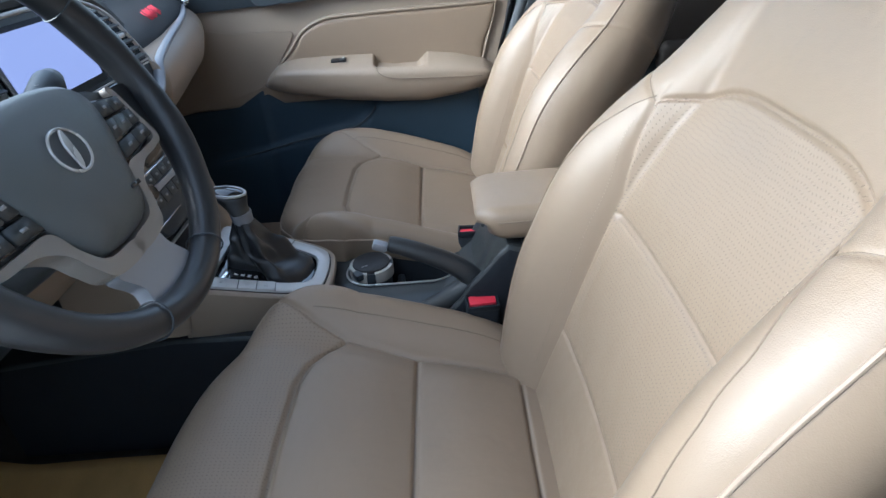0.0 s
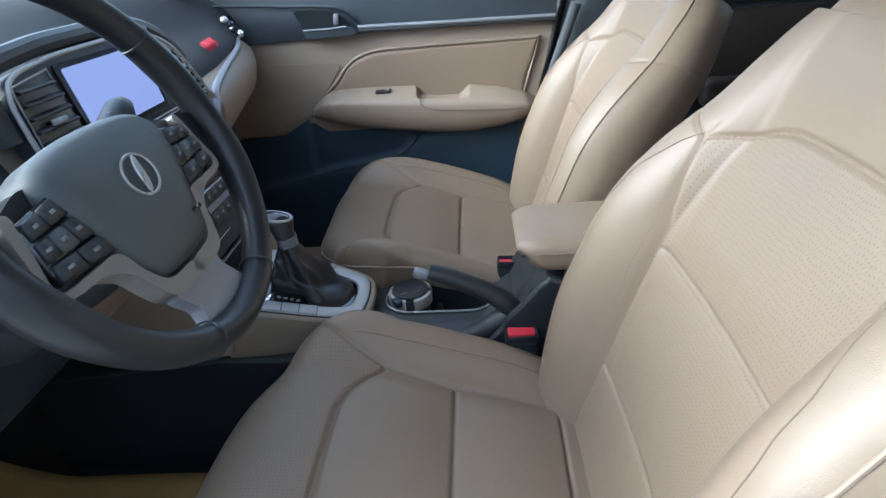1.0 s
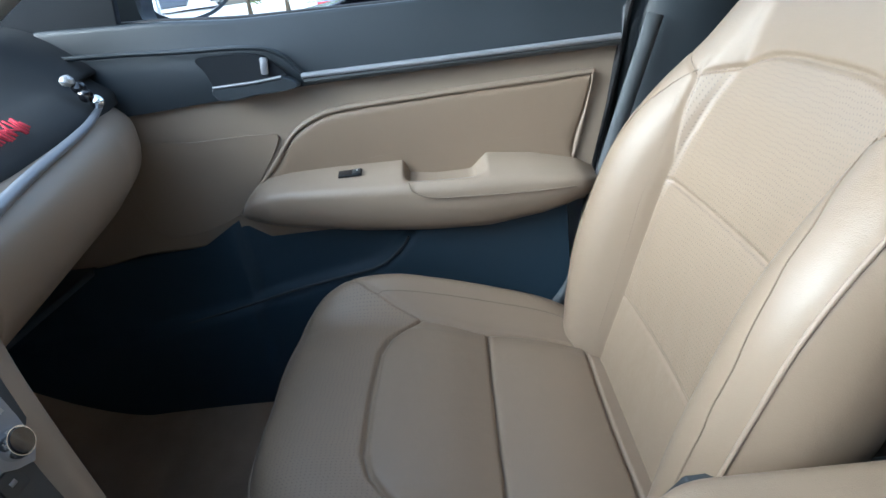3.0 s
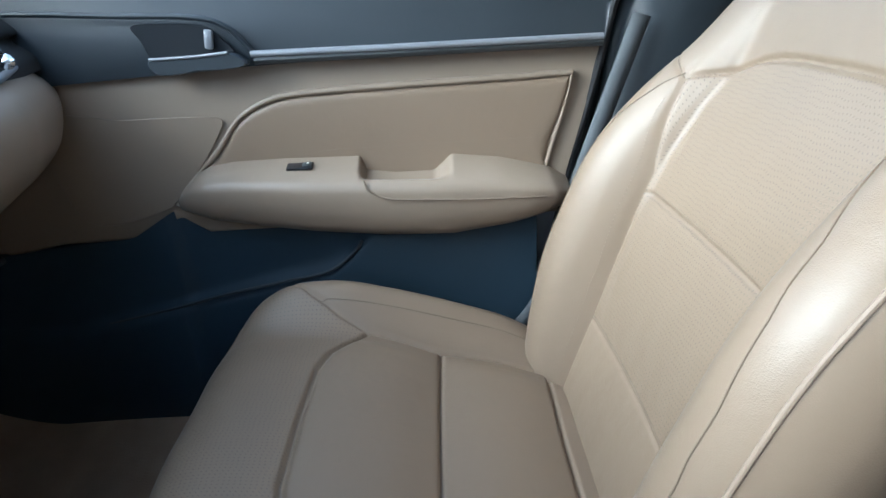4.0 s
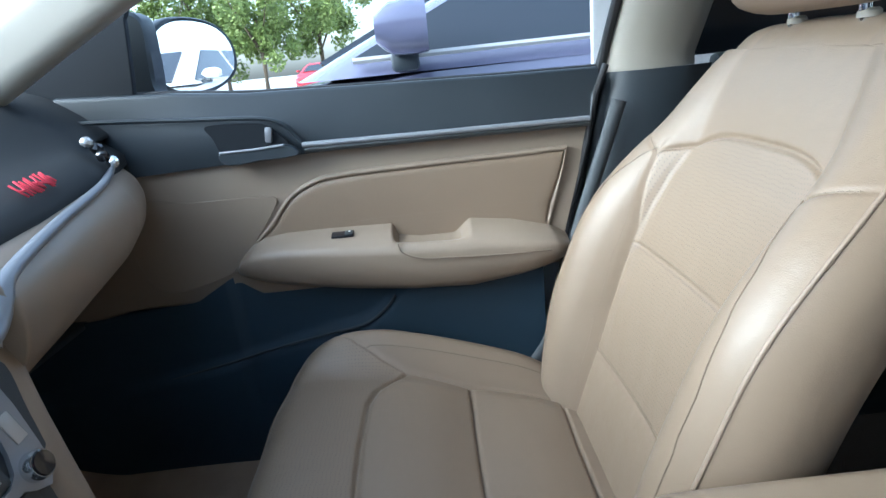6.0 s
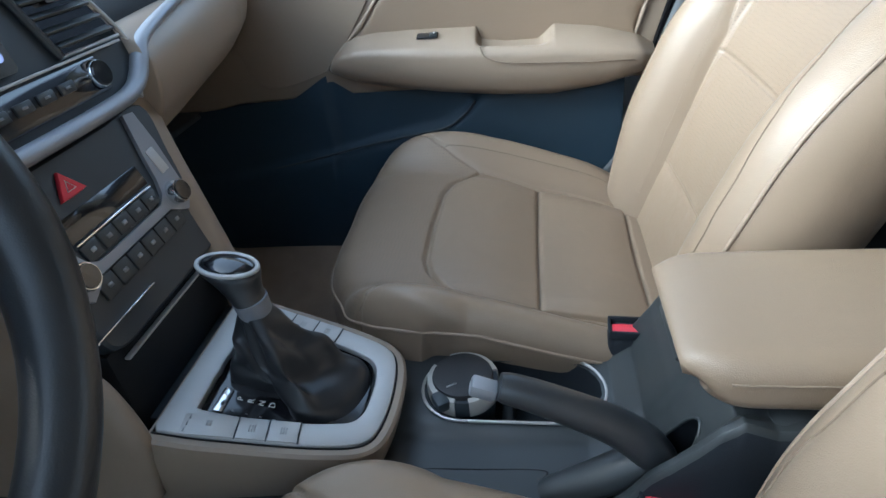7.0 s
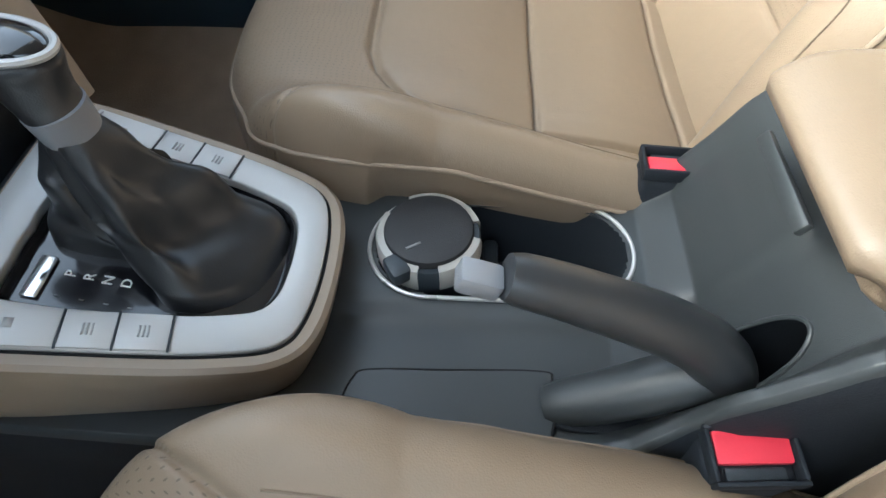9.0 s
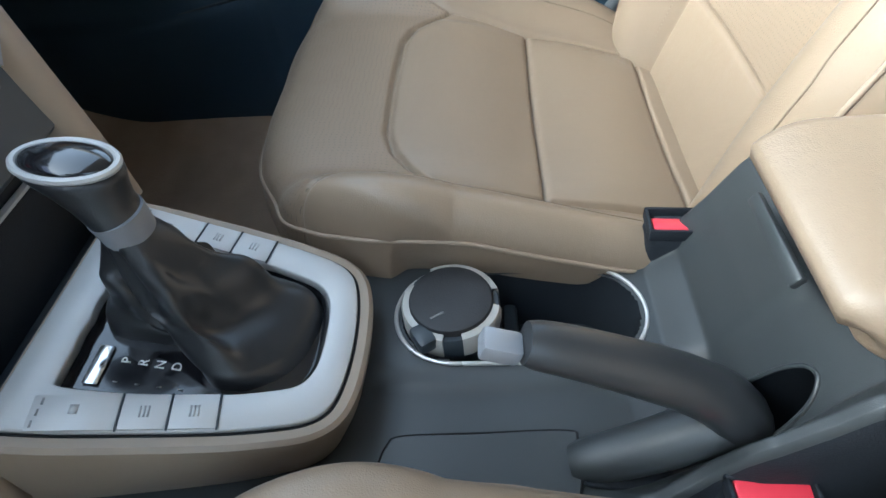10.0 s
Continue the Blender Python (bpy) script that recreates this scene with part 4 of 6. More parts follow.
buckle(0.057, 1.034, 0.641, "black seat belt buckle with red button beside passenger seat", 86)

# ---- dashboard ----


def dashboard():
    d = thing("dashboard", "black dashboard with beige lower half and silver trim", "dashboard")
    # soft top, from the windscreen to its rear lip; y runs across the car
    ys = np.concatenate([np.linspace(0.14, 1.655, 70)])
    rows = []
    for y in ys:
        lip_x = interp(y, [0.14, 0.70, 0.80, 1.03, 1.20, 1.40, 1.655], [-0.53, -0.50, -0.49, -0.485, -0.498, -0.53, -0.60])
        lip_z = interp(y, [0.14, 0.70, 0.78, 0.90, 1.0, 1.045, 1.20, 1.40, 1.655], [1.05, 1.06, 1.09, 1.095, 1.065, 1.00, 1.008, 1.02, 1.03])
        prof = smooth_path([(-1.25, 1.09), (-1.05, 1.140), (-0.85, 1.152), (-0.71, 1.136), (-0.60, 1.062 + 0.5 * max(0, lip_z - 1.02)), (lip_x - 0.028, lip_z + 0.022), (lip_x, lip_z), (lip_x + 0.004, lip_z - 0.02)], 40)
        rows.append([(px, y, pz) for px, pz in prof])
    dash_top = sheet("soft_top", rows, MATTOP, d, "black fabric dash mat")
    # beige lower part on the passenger's side
    rows = []
    for y in np.linspace(1.045, 1.665, 50):
        bx = interp(y, [1.045, 1.20, 1.40, 1.52, 1.60, 1.665], [0.0, -0.022, -0.055, -0.095, -0.14, -0.19])
        bz = interp(y, [1.045, 1.40, 1.665], [0.0, 0.018, 0.02])
        prof = smooth_path([(-0.50, 0.992), (-0.470, 0.988), (-0.447, 0.972), (-0.436, 0.950), (-0.438, 0.920), (-0.452, 0.888), (-0.485, 0.855), (-0.53, 0.825), (-0.60, 0.80), (-0.72, 0.77), (-0.90, 0.74)], 60)
        if not rows:
            rows.append([(px + bx - 0.16, y - 0.01, pz + bz) for px, pz in prof])     # closes the inner end
        rows.append([(px + bx, y, pz + bz) for px, pz in prof])
    sheet("lower_panel", rows, BEIGE, d, "beige plastic lower dash")
    # knee panel in two: column side black, the shade there put into its colour
    for y0, y1, cover, nm, lab in ((0.15, 0.585, BLACKP, "shaded_knee_panel", "knee panel, blackened for the shade under the column"), (0.586, 0.745, BEIGE, "knee_panel", "beige plastic knee panel")):
        rows = []
        for y in np.linspace(y0, y1, 24):
            prof = smooth_path([(-0.52, 1.04), (-0.49, 1.0), (-0.47, 0.93), (-0.47, 0.86), (-0.49, 0.78), (-0.55, 0.72), (-0.70, 0.68), (-0.85, 0.66)], 40)
            rows.append([(px, y, pz) for px, pz in prof])
        sheet(nm, rows, cover, d, lab)
    # silver band: from the door along the mat's edge, down, then across below the radio
    path = smooth_path([(-0.585, 1.56, 1.022), (-0.518, 1.39, 1.008), (-0.479, 1.20, 0.993), (-0.456, 1.080, 0.977), (-0.449, 1.050, 0.961), (-0.445, 1.032, 0.947), (-0.441, 1.010, 0.938), (-0.438, 0.97, 0.934), (-0.437, 0.85, 0.934), (-0.440, 0.77, 0.936), (-0.445, 0.66, 0.94)], 90)
    rad = list(np.interp(np.linspace(0, 1, 90), [0, 0.3, 0.42, 0.55, 1], [0.005, 0.0085, 0.0105, 0.010, 0.0095]))
    part("silver_band", tube_bm([tuple(p) for p in path], rad, 12, flat=0.8), DULLSILVER, d, "satin silver trim band", sharp=70)
    return d


dash = dashboard()
dash.location = (-0.021, 0.047, 0.009)


def upper_stack(d):
    # face leaning forward: local x to the passenger, y up the face, z out to the cabin
    F = frame_from((-0.447, CENTRE, 0.925), (0, 1, 0), (-0.22, 0, 1))
    top = smooth_path([(-0.275, 0.0), (-0.285, 0.09), (-0.272, 0.160), (-0.20, 0.176), (-0.10, 0.179), (0.0, 0.178), (0.043, 0.172), (0.080, 0.158), (0.108, 0.138), (0.131, 0.103), (0.154, 0.060), (0.150, 0.03), (0.128, 0.0)], 70)
    face = part("stack_face", slab_bm(top, 0.022, F @ Matrix.Translation((0, 0, -0.022)), 0.003), BLACKP, d, "black fascia round screen and vents")
    rim = [tuple(F @ Vector((x, y, 0.001))) for x, y in top]
    part("bright_edge", tube_bm(rim, 0.0032, 8), SILVER, face, "thin silver edge")
    outer = [tuple(F @ Vector((x * 1.05, y * 1.07 + 0.004, -0.012))) for x, y in top[6:52]]
    part("hood_edge", tube_bm(outer, 0.013, 10), GREYP, face)
    # screen
    part("screen_bezel", slab_bm(round_rect(0.200, 0.104, 0.006), 0.005, F @ Matrix.Translation((-0.094, 0.116, 0.0)), 0.001), GLOSSY, face)
    part("screen", slab_bm(round_rect(0.182, 0.086, 0.004), 0.002, F @ Matrix.Translation((-0.094, 0.118, 0.0045)), 0.0005), SCREEN, face, "display with the sky's reflection put in as blue-grey glow")
    # vents on both sides; the right one follows the arch
    right = np.array([(0.018, 0.168), (0.042, 0.165), (0.078, 0.151), (0.104, 0.132), (0.126, 0.101), (0.146, 0.062), (0.056, 0.062), (0.040, 0.105)])
    left = np.array([(-0.272, 0.158), (-0.205, 0.166), (-0.196, 0.066), (-0.280, 0.066)])
    for o, n_s, tx in ((right, 7, 0.085), (left, 6, -0.24)):
        vent = part("vent", slab_bm(o, 0.002, F @ Matrix.Translation((0, 0, 0.0005)), 0.0005), GLOSSY, face, "dark air vent", smooth=False)
        lo, hi = o[:, 1].min() + 0.010, o[:, 1].max() - 0.014
        for k in range(n_s):
            y = lo + (hi - lo) * k / (n_s - 1)
            cross = []
            for q in range(len(o)):
                p0, p1 = o[q], o[(q + 1) % len(o)]
                if (p0[1] - y) * (p1[1] - y) < 0:
                    cross.append(p0[0] + (p1[0] - p0[0]) * (y - p0[1]) / (p1[1] - p0[1]))
            x0, x1 = min(cross) + 0.004, max(cross) - 0.003
            if x1 - x0 > 0.006:
                part("vent_slat", box_bm((x1 - x0, 0.0030, 0.011), F @ Matrix.Translation(((x0 + x1) / 2, y, 0.0045)) @ pose(0, 0, 0, 30, 0, 0), 0.0008), GREYP, vent)
        part("vent_tab", box_bm((0.020, 0.007, 0.010), F @ Matrix.Translation((tx, 0.110, 0.0105)), 0.002), SILVER, vent, "silver vent tab")
        part("vent_frame", tube_bm([tuple(F @ Vector((p[0], p[1], 0.0025))) for p in o], 0.0020, 8, closed=True), SILVER, vent, "thin silver frame")
    part("vent_bar", tube_bm([tuple(F @ Vector((x, y, 0.004))) for x, y in ((0.020, 0.168), (0.040, 0.110), (0.056, 0.062))], 0.0042, 8), GREYP, face)
    # radio row
    row = part("radio_strip", box_bm((0.34, 0.034, 0.006), F @ Matrix.Translation((-0.075, 0.037, 0.001)), 0.002), GLOSSY, face)
    for k in range(7):
        part("radio_key", box_bm((0.020, 0.010, 0.003), F @ Matrix.Translation((-0.125 + 0.0275 * k, 0.038, 0.0045)), 0.001), GREYP, row)
        part("key_mark", box_bm((0.006, 0.0022, 0.0006), F @ Matrix.Translation((-0.125 + 0.0275 * k, 0.038, 0.0063)), 0), DARKPRINT, row)
    part("radio_trim", box_bm((0.40, 0.0026, 0.004), F @ Matrix.Translation((-0.06, 0.0575, 0.004)), 0.0006), SILVER, face)
    for x in (0.078, -0.235):
        kn = part("radio_knob", lathe_bm([(0.0135, 0), (0.013, 0.010), (0.0115, 0.014), (0.002, 0.0135)], F @ Matrix.Translation((x, 0.038, 0.003))), GLOSSY, face, "black knob")
        part("knob_ring", lathe_bm([(0.0142, 0), (0.0142, 0.009), (0.0130, 0.0120), (0.0120, 0.0120)], F @ Matrix.Translation((x, 0.038, 0.003)), close=False), CHROME, kn, "chrome ring")


upper_stack(dash)


def lower_stack(d):
    F = frame_from((-0.438, CENTRE, 0.885), (0, 1, 0), (-0.36, 0, 1))
    o = smooth_path([(-0.124, 0.034), (-0.06, 0.036), (0.06, 0.036), (0.128, 0.034), (0.120, -0.02), (0.104, -0.085), (0.096, -0.125), (0.04, -0.13), (-0.04, -0.13), (-0.096, -0.125), (-0.104, -0.085), (-0.120, -0.02)], 60, closed=True)
    f = part("climate_panel", slab_bm(o, 0.02, F @ Matrix.Translation((0, 0, -0.02)), 0.003), BLACKP, d, "black climate panel")
    # silver wings carrying knobs
    for s in (-1, 1):
        w = [(0.088, 0.034), (0.104, 0.032), (0.105, -0.005), (0.101, -0.045), (0.096, -0.070), (0.084, -0.080), (0.070, -0.074), (0.060, -0.0665), (0.0, -0.0665), (0.0, -0.0575), (0.052, -0.0570), (0.063, -0.050), (0.070, -0.035), (0.075, -0.012)]
        ring = [(s * x, y) for x, y in w]
        bmw = bmesh.new()
        lowv = [bmw.verts.new(F @ Vector((x, y, 0.0))) for x, y in ring]
        upv = [bmw.verts.new(F @ Vector((x, y, 0.0045))) for x, y in ring]
        bmw.faces.new(upv)
        for k in range(len(ring)):
            bmw.faces.new((lowv[k], lowv[(k + 1) % len(ring)], upv[(k + 1) % len(ring)], upv[k]))
        wing = part("silver_wing", bmw, DULLSILVER, f, "satin silver side panel")
        part("wing_key", box_bm((0.014, 0.028, 0.003), F @ Matrix.Translation((s * 0.0885, -0.020, 0.0042)) @ pose(0, 0, 0, 0, 0, s * 4), 0.001), SILVER, wing)
        kn = part("climate_knob", lathe_bm([(0.0125, 0), (0.0120, 0.010), (0.0105, 0.014), (0.002, 0.0135)], F @ Matrix.Translation((s * 0.080, -0.057, 0.003))), GLOSSY, wing, "black knob")
        part("knob_ring", lathe_bm([(0.0135, 0), (0.0135, 0.009), (0.0122, 0.0125), (0.0116, 0.0125)], F @ Matrix.Translation((s * 0.080, -0.057, 0.003)), close=False), CHROME, kn, "chrome ring")
    # hazard switch
    o3 = smooth_path([(0.0, 0.0125), (0.002, 0.0105), (0.0150, -0.0085), (0.0145, -0.0105), (0.0, -0.0112), (-0.0145, -0.0105), (-0.0150, -0.0085), (-0.002, 0.0105)], 40, closed=True)
    hz = part("hazard_switch", slab_bm(o3, 0.004, F @ Matrix.Translation((-0.023, 0.010, 0.0)), 0.001), RED, f, "red triangular hazard switch")
    tri = [tuple(F @ Matrix.Translation((-0.023, 0.0075, 0.0042)) @ Vector((0.0062 * math.cos(radians(90 + 120 * k)), 0.0062 * math.sin(radians(90 + 120 * k)), 0))) for k in range(3)]
    part("hazard_triangle", tube_bm(tri, 0.0007, 6, closed=True), WHITE, hz, "white triangle")
    part("display", box_bm((0.12, 0.022, 0.002), F @ Matrix.Translation((0, -0.022, 0.0006)), 0.0006), GLOSSY, f, "dark display")
    part("trim_line", box_bm((0.118, 0.0022, 0.004), F @ Matrix.Translation((0, -0.0355, 0.0012)), 0.0006), CHROME, f)
    for y, k_n in ((-0.046, 5), (-0.0785, 6)):
        for k in range(k_n):
            x = (k - (k_n - 1) / 2) * 0.0238
            key = part("climate_key", box_bm((0.0222, 0.0165 if k_n == 5 else 0.020, 0.004), F @ Matrix.Translation((x, y, 0.0012)), 0.0012), GREYP, f)
            part("key_mark", box_bm((0.006, 0.004, 0.0006), F @ Matrix.Translation((x, y, 0.0035)), 0), DARKPRINT, key)
    part("chrome_line", box_bm((0.10, 0.0018, 0.003), F @ Matrix.Translation((-0.07, -0.107, 0.0012)), 0.0006), CHROME, f)
    # beige side cheeks running down to the gear module
    rows = []
    path = smooth_path([(-0.474, 0.200, 0.980), (-0.462, 0.181, 0.940), (-0.452, 0.160, 0.905), (-0.430, 0.138, 0.860), (-0.405, 0.120, 0.800), (-0.388, 0.110, 0.750), (-0.378, 0.104, 0.715), (-0.372, 0.100, 0.685)], 30)
    for x, y, z in path:
        y += CENTRE
        wide = interp(z, [0.69, 0.78, 0.87, 0.935], [0.026, 0.034, 0.042, 0.070])
        rows.append([(x - 0.10, y + 0.004, z - 0.03), (x - 0.03, y + 0.005, z - 0.01), (x - 0.006, y + 0.003, z - 0.001), (x, y - 0.003, z), (x - 0.002, y - wide, z + 0.001), (x - 0.02, y - wide - 0.002, z - 0.006)])
    sheet("beige_cheek", rows, BEIGE, d, "beige plastic side cheek")
    # driver's side: a panel rising from the gear surround's corner to the dash
    rows = []
    path = smooth_path([(-0.394, 0.759, 0.606), (-0.384, 0.759, 0.651), (-0.376, 0.7595, 0.694), (-0.392, 0.764, 0.748), (-0.419, 0.766, 0.781), (-0.434, 0.758, 0.860), (-0.452, 0.735, 0.905), (-0.474, 0.695, 0.980)], 40)
    for x, y, z in path:
        rows.append([(x - 0.20, y - 0.004, z - 0.004), (x - 0.08, y - 0.006, z), (x - 0.02, y - 0.005, z), (x - 0.004, y - 0.003, z + 0.001), (x, y + 0.002, z + 0.002), (x - 0.001, y + 0.008, z + 0.001), (x - 0.006, y + 0.012, z - 0.002), (x - 0.06, y + 0.013, z - 0.01)])
    sheet("beige_cheek", rows, BEIGE, d, "beige plastic side cheek")
    # storage cubby under the climate panel: a solid block, its recess shade put into colour
    part("cubby", box_bm((0.16, 0.20, 0.14), pose(-0.49, CENTRE, 0.69), 0.01), TRIMSHADE, d, "block coloured black for a shaded storage recess")
    part("cubby_tray", box_bm((0.10, 0.18, 0.01), pose(-0.43, CENTRE, 0.665), 0.003), BLACKP, d)
    part("cubby_edge", box_bm((0.006, 0.17, 0.003), pose(-0.405, CENTRE, 0.745), 0.001), SILVER, d)


lower_stack(dash)


def binnacle(d):
    rows = []
    for y in np.linspace(0.30, 0.62, 30):
        f = (y - 0.46) / 0.16
        hz = 1.155 - 0.075 * abs(f) ** 2.6
        rows.append([(px, y, pz) for px, pz in smooth_path([(-0.80, 1.08), (-0.70, hz - 0.015), (-0.60, hz), (-0.555, hz - 0.004), (-0.543, hz - 0.014), (-0.56, hz - 0.028), (-0.60, hz - 0.04)], 24)])
    b = sheet("instrument_hood", rows, BLACKP, d, "black instrument hood")
    lip = [(-0.541, y, 1.155 - 0.075 * abs((y - 0.46) / 0.16) ** 2.6 - 0.012) for y in np.linspace(0.31, 0.61, 30)]
    part("hood_trim", tube_bm(lip, 0.004, 8), SILVER, b, "silver trim line")
    part("dial_panel", box_bm((0.012, 0.28, 0.12), pose(-0.60, 0.46, 1.075, 0, -20, 0), 0.004), GLOSSY, b)


binnacle(dash)

# red print on the mat, and a glittering clip by the pillar
letters = thing("mat_print", "worn red block print on the black dash mat", "lettering")
for k in range(7):
    at = pose(-0.536 - 0.0016 * k, 1.258 + 0.0118 * k, 1.042 + 0.0004 * k, 0, 43, 0) @ pose(0, 0, 0, 0, 0, (9, -6, 14, 3, -10, 8, -4)[k])
    part("print_bar", box_bm((0.023 + 0.003 * (k % 2), 0.0030, 0.0012), at @ Matrix.Translation((0, -0.0022, 0)), 0), REDCLOTH, letters)
    part("print_bar", box_bm((0.012 + 0.006 * (k % 3), 0.0026, 0.0012), at @ Matrix.Translation((0.002, 0.0030, 0)) @ pose(0, 0, 0, 0, 0, (70, 12, -16, 20, 75, -14, 16)[k]), 0), REDCLOTH, letters)
clip = thing("dash_ornament", "small glittering silver and black ornament on dash corner", "ornament", at=(-0.565, 1.49, 1.058))
for k in range(4):
    part("bead", lathe_bm([(0.001, -0.009), (0.008, -0.005), (0.010, 0), (0.008, 0.005), (0.001, 0.009)], pose(0.009 * (k - 1.5), 0.006 * (k % 2), 0.012 - 0.011 * k, 30 * k, 25, 0), 10), BRIGHT if k == 0 else (CHROME if k == 3 else GLOSSY), clip)


def steering_wheel():
    w = thing("steering_wheel", "black leather three-spoke steering wheel with silver lower spoke", "steering wheel")
    W = frame_from((-0.322, 0.531, 1.006), (0, 1, 0), (-0.42, 0, 0.9)) @ Matrix.Scale(1.065, 4)      # x to the passenger, y up the wheel, z to the driver
    R, OX, OY = 0.170, 0.010, 0.028
    pts = [tuple(W @ Vector((OX + R * math.cos(a), OY + R * math.sin(a), 0.014))) for a in np.linspace(0, 2 * math.pi, 96, endpoint=False)]
    rad = []
    for a in np.linspace(0, 360, 96, endpoint=False):
        bulge = max(math.exp(-((a - t) / 14) ** 2) for t in (20, 160, 200, 340))
        rad.append(0.0158 + 0.0022 * bulge)
    zax = tuple((W.to_3x3() @ Vector((0, 0, 1))))
    rim = part("rim", tube_bm(pts, rad, 20, closed=True, flat=1.1, up=zax), BLACKL, w, "smooth black leather rim", sharp=80)
    for a in (-68, -112, 32, 148):
        q = [tuple(W @ (Vector((OX + R * math.cos(radians(a)), OY + R * math.sin(radians(a)), 0.014)) + Vector((math.cos(radians(a)) * 0.0166 * math.cos(t), math.sin(radians(a)) * 0.0166 * math.cos(t), 0.0182 * math.sin(t))))) for t in np.linspace(0, 2 * math.pi, 20, endpoint=False)]
        part("rim_seam", tube_bm(q, 0.0010, 6, closed=True), BLACKP, rim)
    # airbag cover: a shield with a domed face
    half = [(0.055, 0.063), (0.083, 0.051), (0.089, 0.030), (0.081, 0.004), (0.067, -0.024), (0.053, -0.050), (0.036, -0.067)]
    shield = smooth_path([(0, 0.067)] + half + [(0, -0.071)] + [(-x, y) for x, y in half[::-1]], 70, closed=True)
    rings = []
    for s, z in ((0.98, -0.020), (1.0, 0.004), (0.985, 0.013), (0.90, 0.021), (0.72, 0.026), (0.45, 0.029), (0.15, 0.030), (0.02, 0.030)):
        rings.append([tuple(W @ Vector((x * s, y * s, z))) for x, y in shield])
    hub = part("airbag_cover", loft_bm(rings), HUB, w, "dark grey airbag cover", sharp=80)
    E = W @ Matrix.Translation((0, 0.012, 0.0305))
    ring = [tuple(E @ Vector((0.0205 * math.cos(a), 0.0183 * math.sin(a), 0))) for a in np.linspace(0, 2 * math.pi, 40, endpoint=False)]
    part("badge_ring", tube_bm(ring, 0.0015, 8, closed=True), BRIGHT, hub, "chrome oval badge ring")
    part("badge_plate", slab_bm([(0.0203 * math.cos(a), 0.0180 * math.sin(a)) for a in np.linspace(0, 2 * math.pi, 40, endpoint=False)], 0.001, E @ Matrix.Translation((0, 0, -0.001)), 0.0003), GREYP, hub)
    leaf = smooth_path([(-0.0045, -0.0165), (0.0035, -0.006), (0.0055, 0.0165), (-0.0035, 0.006)], 30, closed=True)
    part("badge_leaf", slab_bm(leaf, 0.0022, E @ Matrix.Translation((0, 0, -0.0004)), 0.0008), BRIGHT, hub, "plain chrome badge shape")
    part("cover_mark", box_bm((0.016, 0.004, 0.0005), W @ Matrix.Translation((0.038, -0.040, 0.0275)) @ pose(0, 0, 0, 0, 0, 0), 0), GLOSSY, hub)
    # side spokes with keys
    def plate(name, o, thick, z, material, parent, label):
        ring = smooth_path(o, 96, closed=True)
        bmp = bmesh.new()
        lowv = [bmp.verts.new(W @ Vector((x, y, z))) for x, y in ring]
        upv = [bmp.verts.new(W @ Vector((x, y, z + thick))) for x, y in ring]
        bmp.faces.new(upv)
        for k in range(len(ring)):
            bmp.faces.new((lowv[k], lowv[(k + 1) % len(ring)], upv[(k + 1) % len(ring)], upv[k]))
        return part(name, bmp, material, parent, label)
    for s in (-1, 1):
        o = [(s * x, y) for x, y in ((0.080, 0.044), (0.125, 0.038), (0.170, 0.032), (0.172, -0.004), (0.160, -0.022), (0.122, -0.030), (0.070, -0.026))]
        spoke = plate("side_spoke", o, 0.014, -0.006, BLACKL, w, "black side spoke")
        quad = [Vector((s * x, y, 0)) for x, y in ((0.084, 0.036), (0.121, 0.030), (0.130, -0.018), (0.066, -0.0235))]

        def at(u, v, z):
            """A place on the key field: u from the hub outwards, v from the top down."""
            q = quad[0].lerp(quad[1], u).lerp(quad[3].lerp(quad[2], u), v)
            return tuple(W @ Vector((q.x, q.y, z)))

        def field(u0, u1, v0, v1, z0, z1, ease):
            lo = [at(u0, v0, z0), at(u1, v0, z0), at(u1, v1, z0), at(u0, v1, z0)]
            du, dv = ease * (u1 - u0), ease * (v1 - v0)
            up = [at(u0 + du, v0 + dv, z1), at(u1 - du, v0 + dv, z1), at(u1 - du, v1 - dv, z1), at(u0 + du, v1 - dv, z1)]
            return loft_bm([lo, up])
        block = part("key_block", field(0, 1, 0, 1, 0.0, 0.017, 0.01), GLOSSY, spoke, "dark key block")
        for r, (v0, v1) in enumerate(((0.03, 0.30), (0.34, 0.66), (0.70, 0.97))):
            for u0, u1 in (((0.03, 0.49), (0.52, 0.97)) if r != 1 else ((0.03, 0.30), (0.33, 0.68), (0.71, 0.97))):
                k = part("wheel_key", field(u0, u1, v0, v1, 0.016, 0.0205, 0.06), HUB if r == 1 and u0 == 0.33 else GREYP, block)
                um, vm = (u0 + u1) / 2, (v0 + v1) / 2
                part("key_mark", field(um - 0.06, um + 0.06, vm - 0.025, vm + 0.025, 0.0204, 0.0209, 0.0), DARKPRINT, k)
        # pale band round the keys and under the cover
        low_in = [(0.119, 0.036), (0.1255, 0.010), (0.1320, -0.0195), (0.100, -0.0235), (0.0665, -0.0260), (0.0555, -0.050), (0.0385, -0.069), (0.0, -0.0735)]
        low_out = [(0.0, -0.087), (0.044, -0.084), (0.060, -0.064), (0.070, -0.045), (0.092, -0.0325), (0.121, -0.0300), (0.141, -0.0230), (0.136, 0.004), (0.129, 0.036)]
        plate("lower_yoke", [(s * x, y) for x, y in low_in + low_out], 0.020, -0.004, YOKE, w, "grey-beige band")
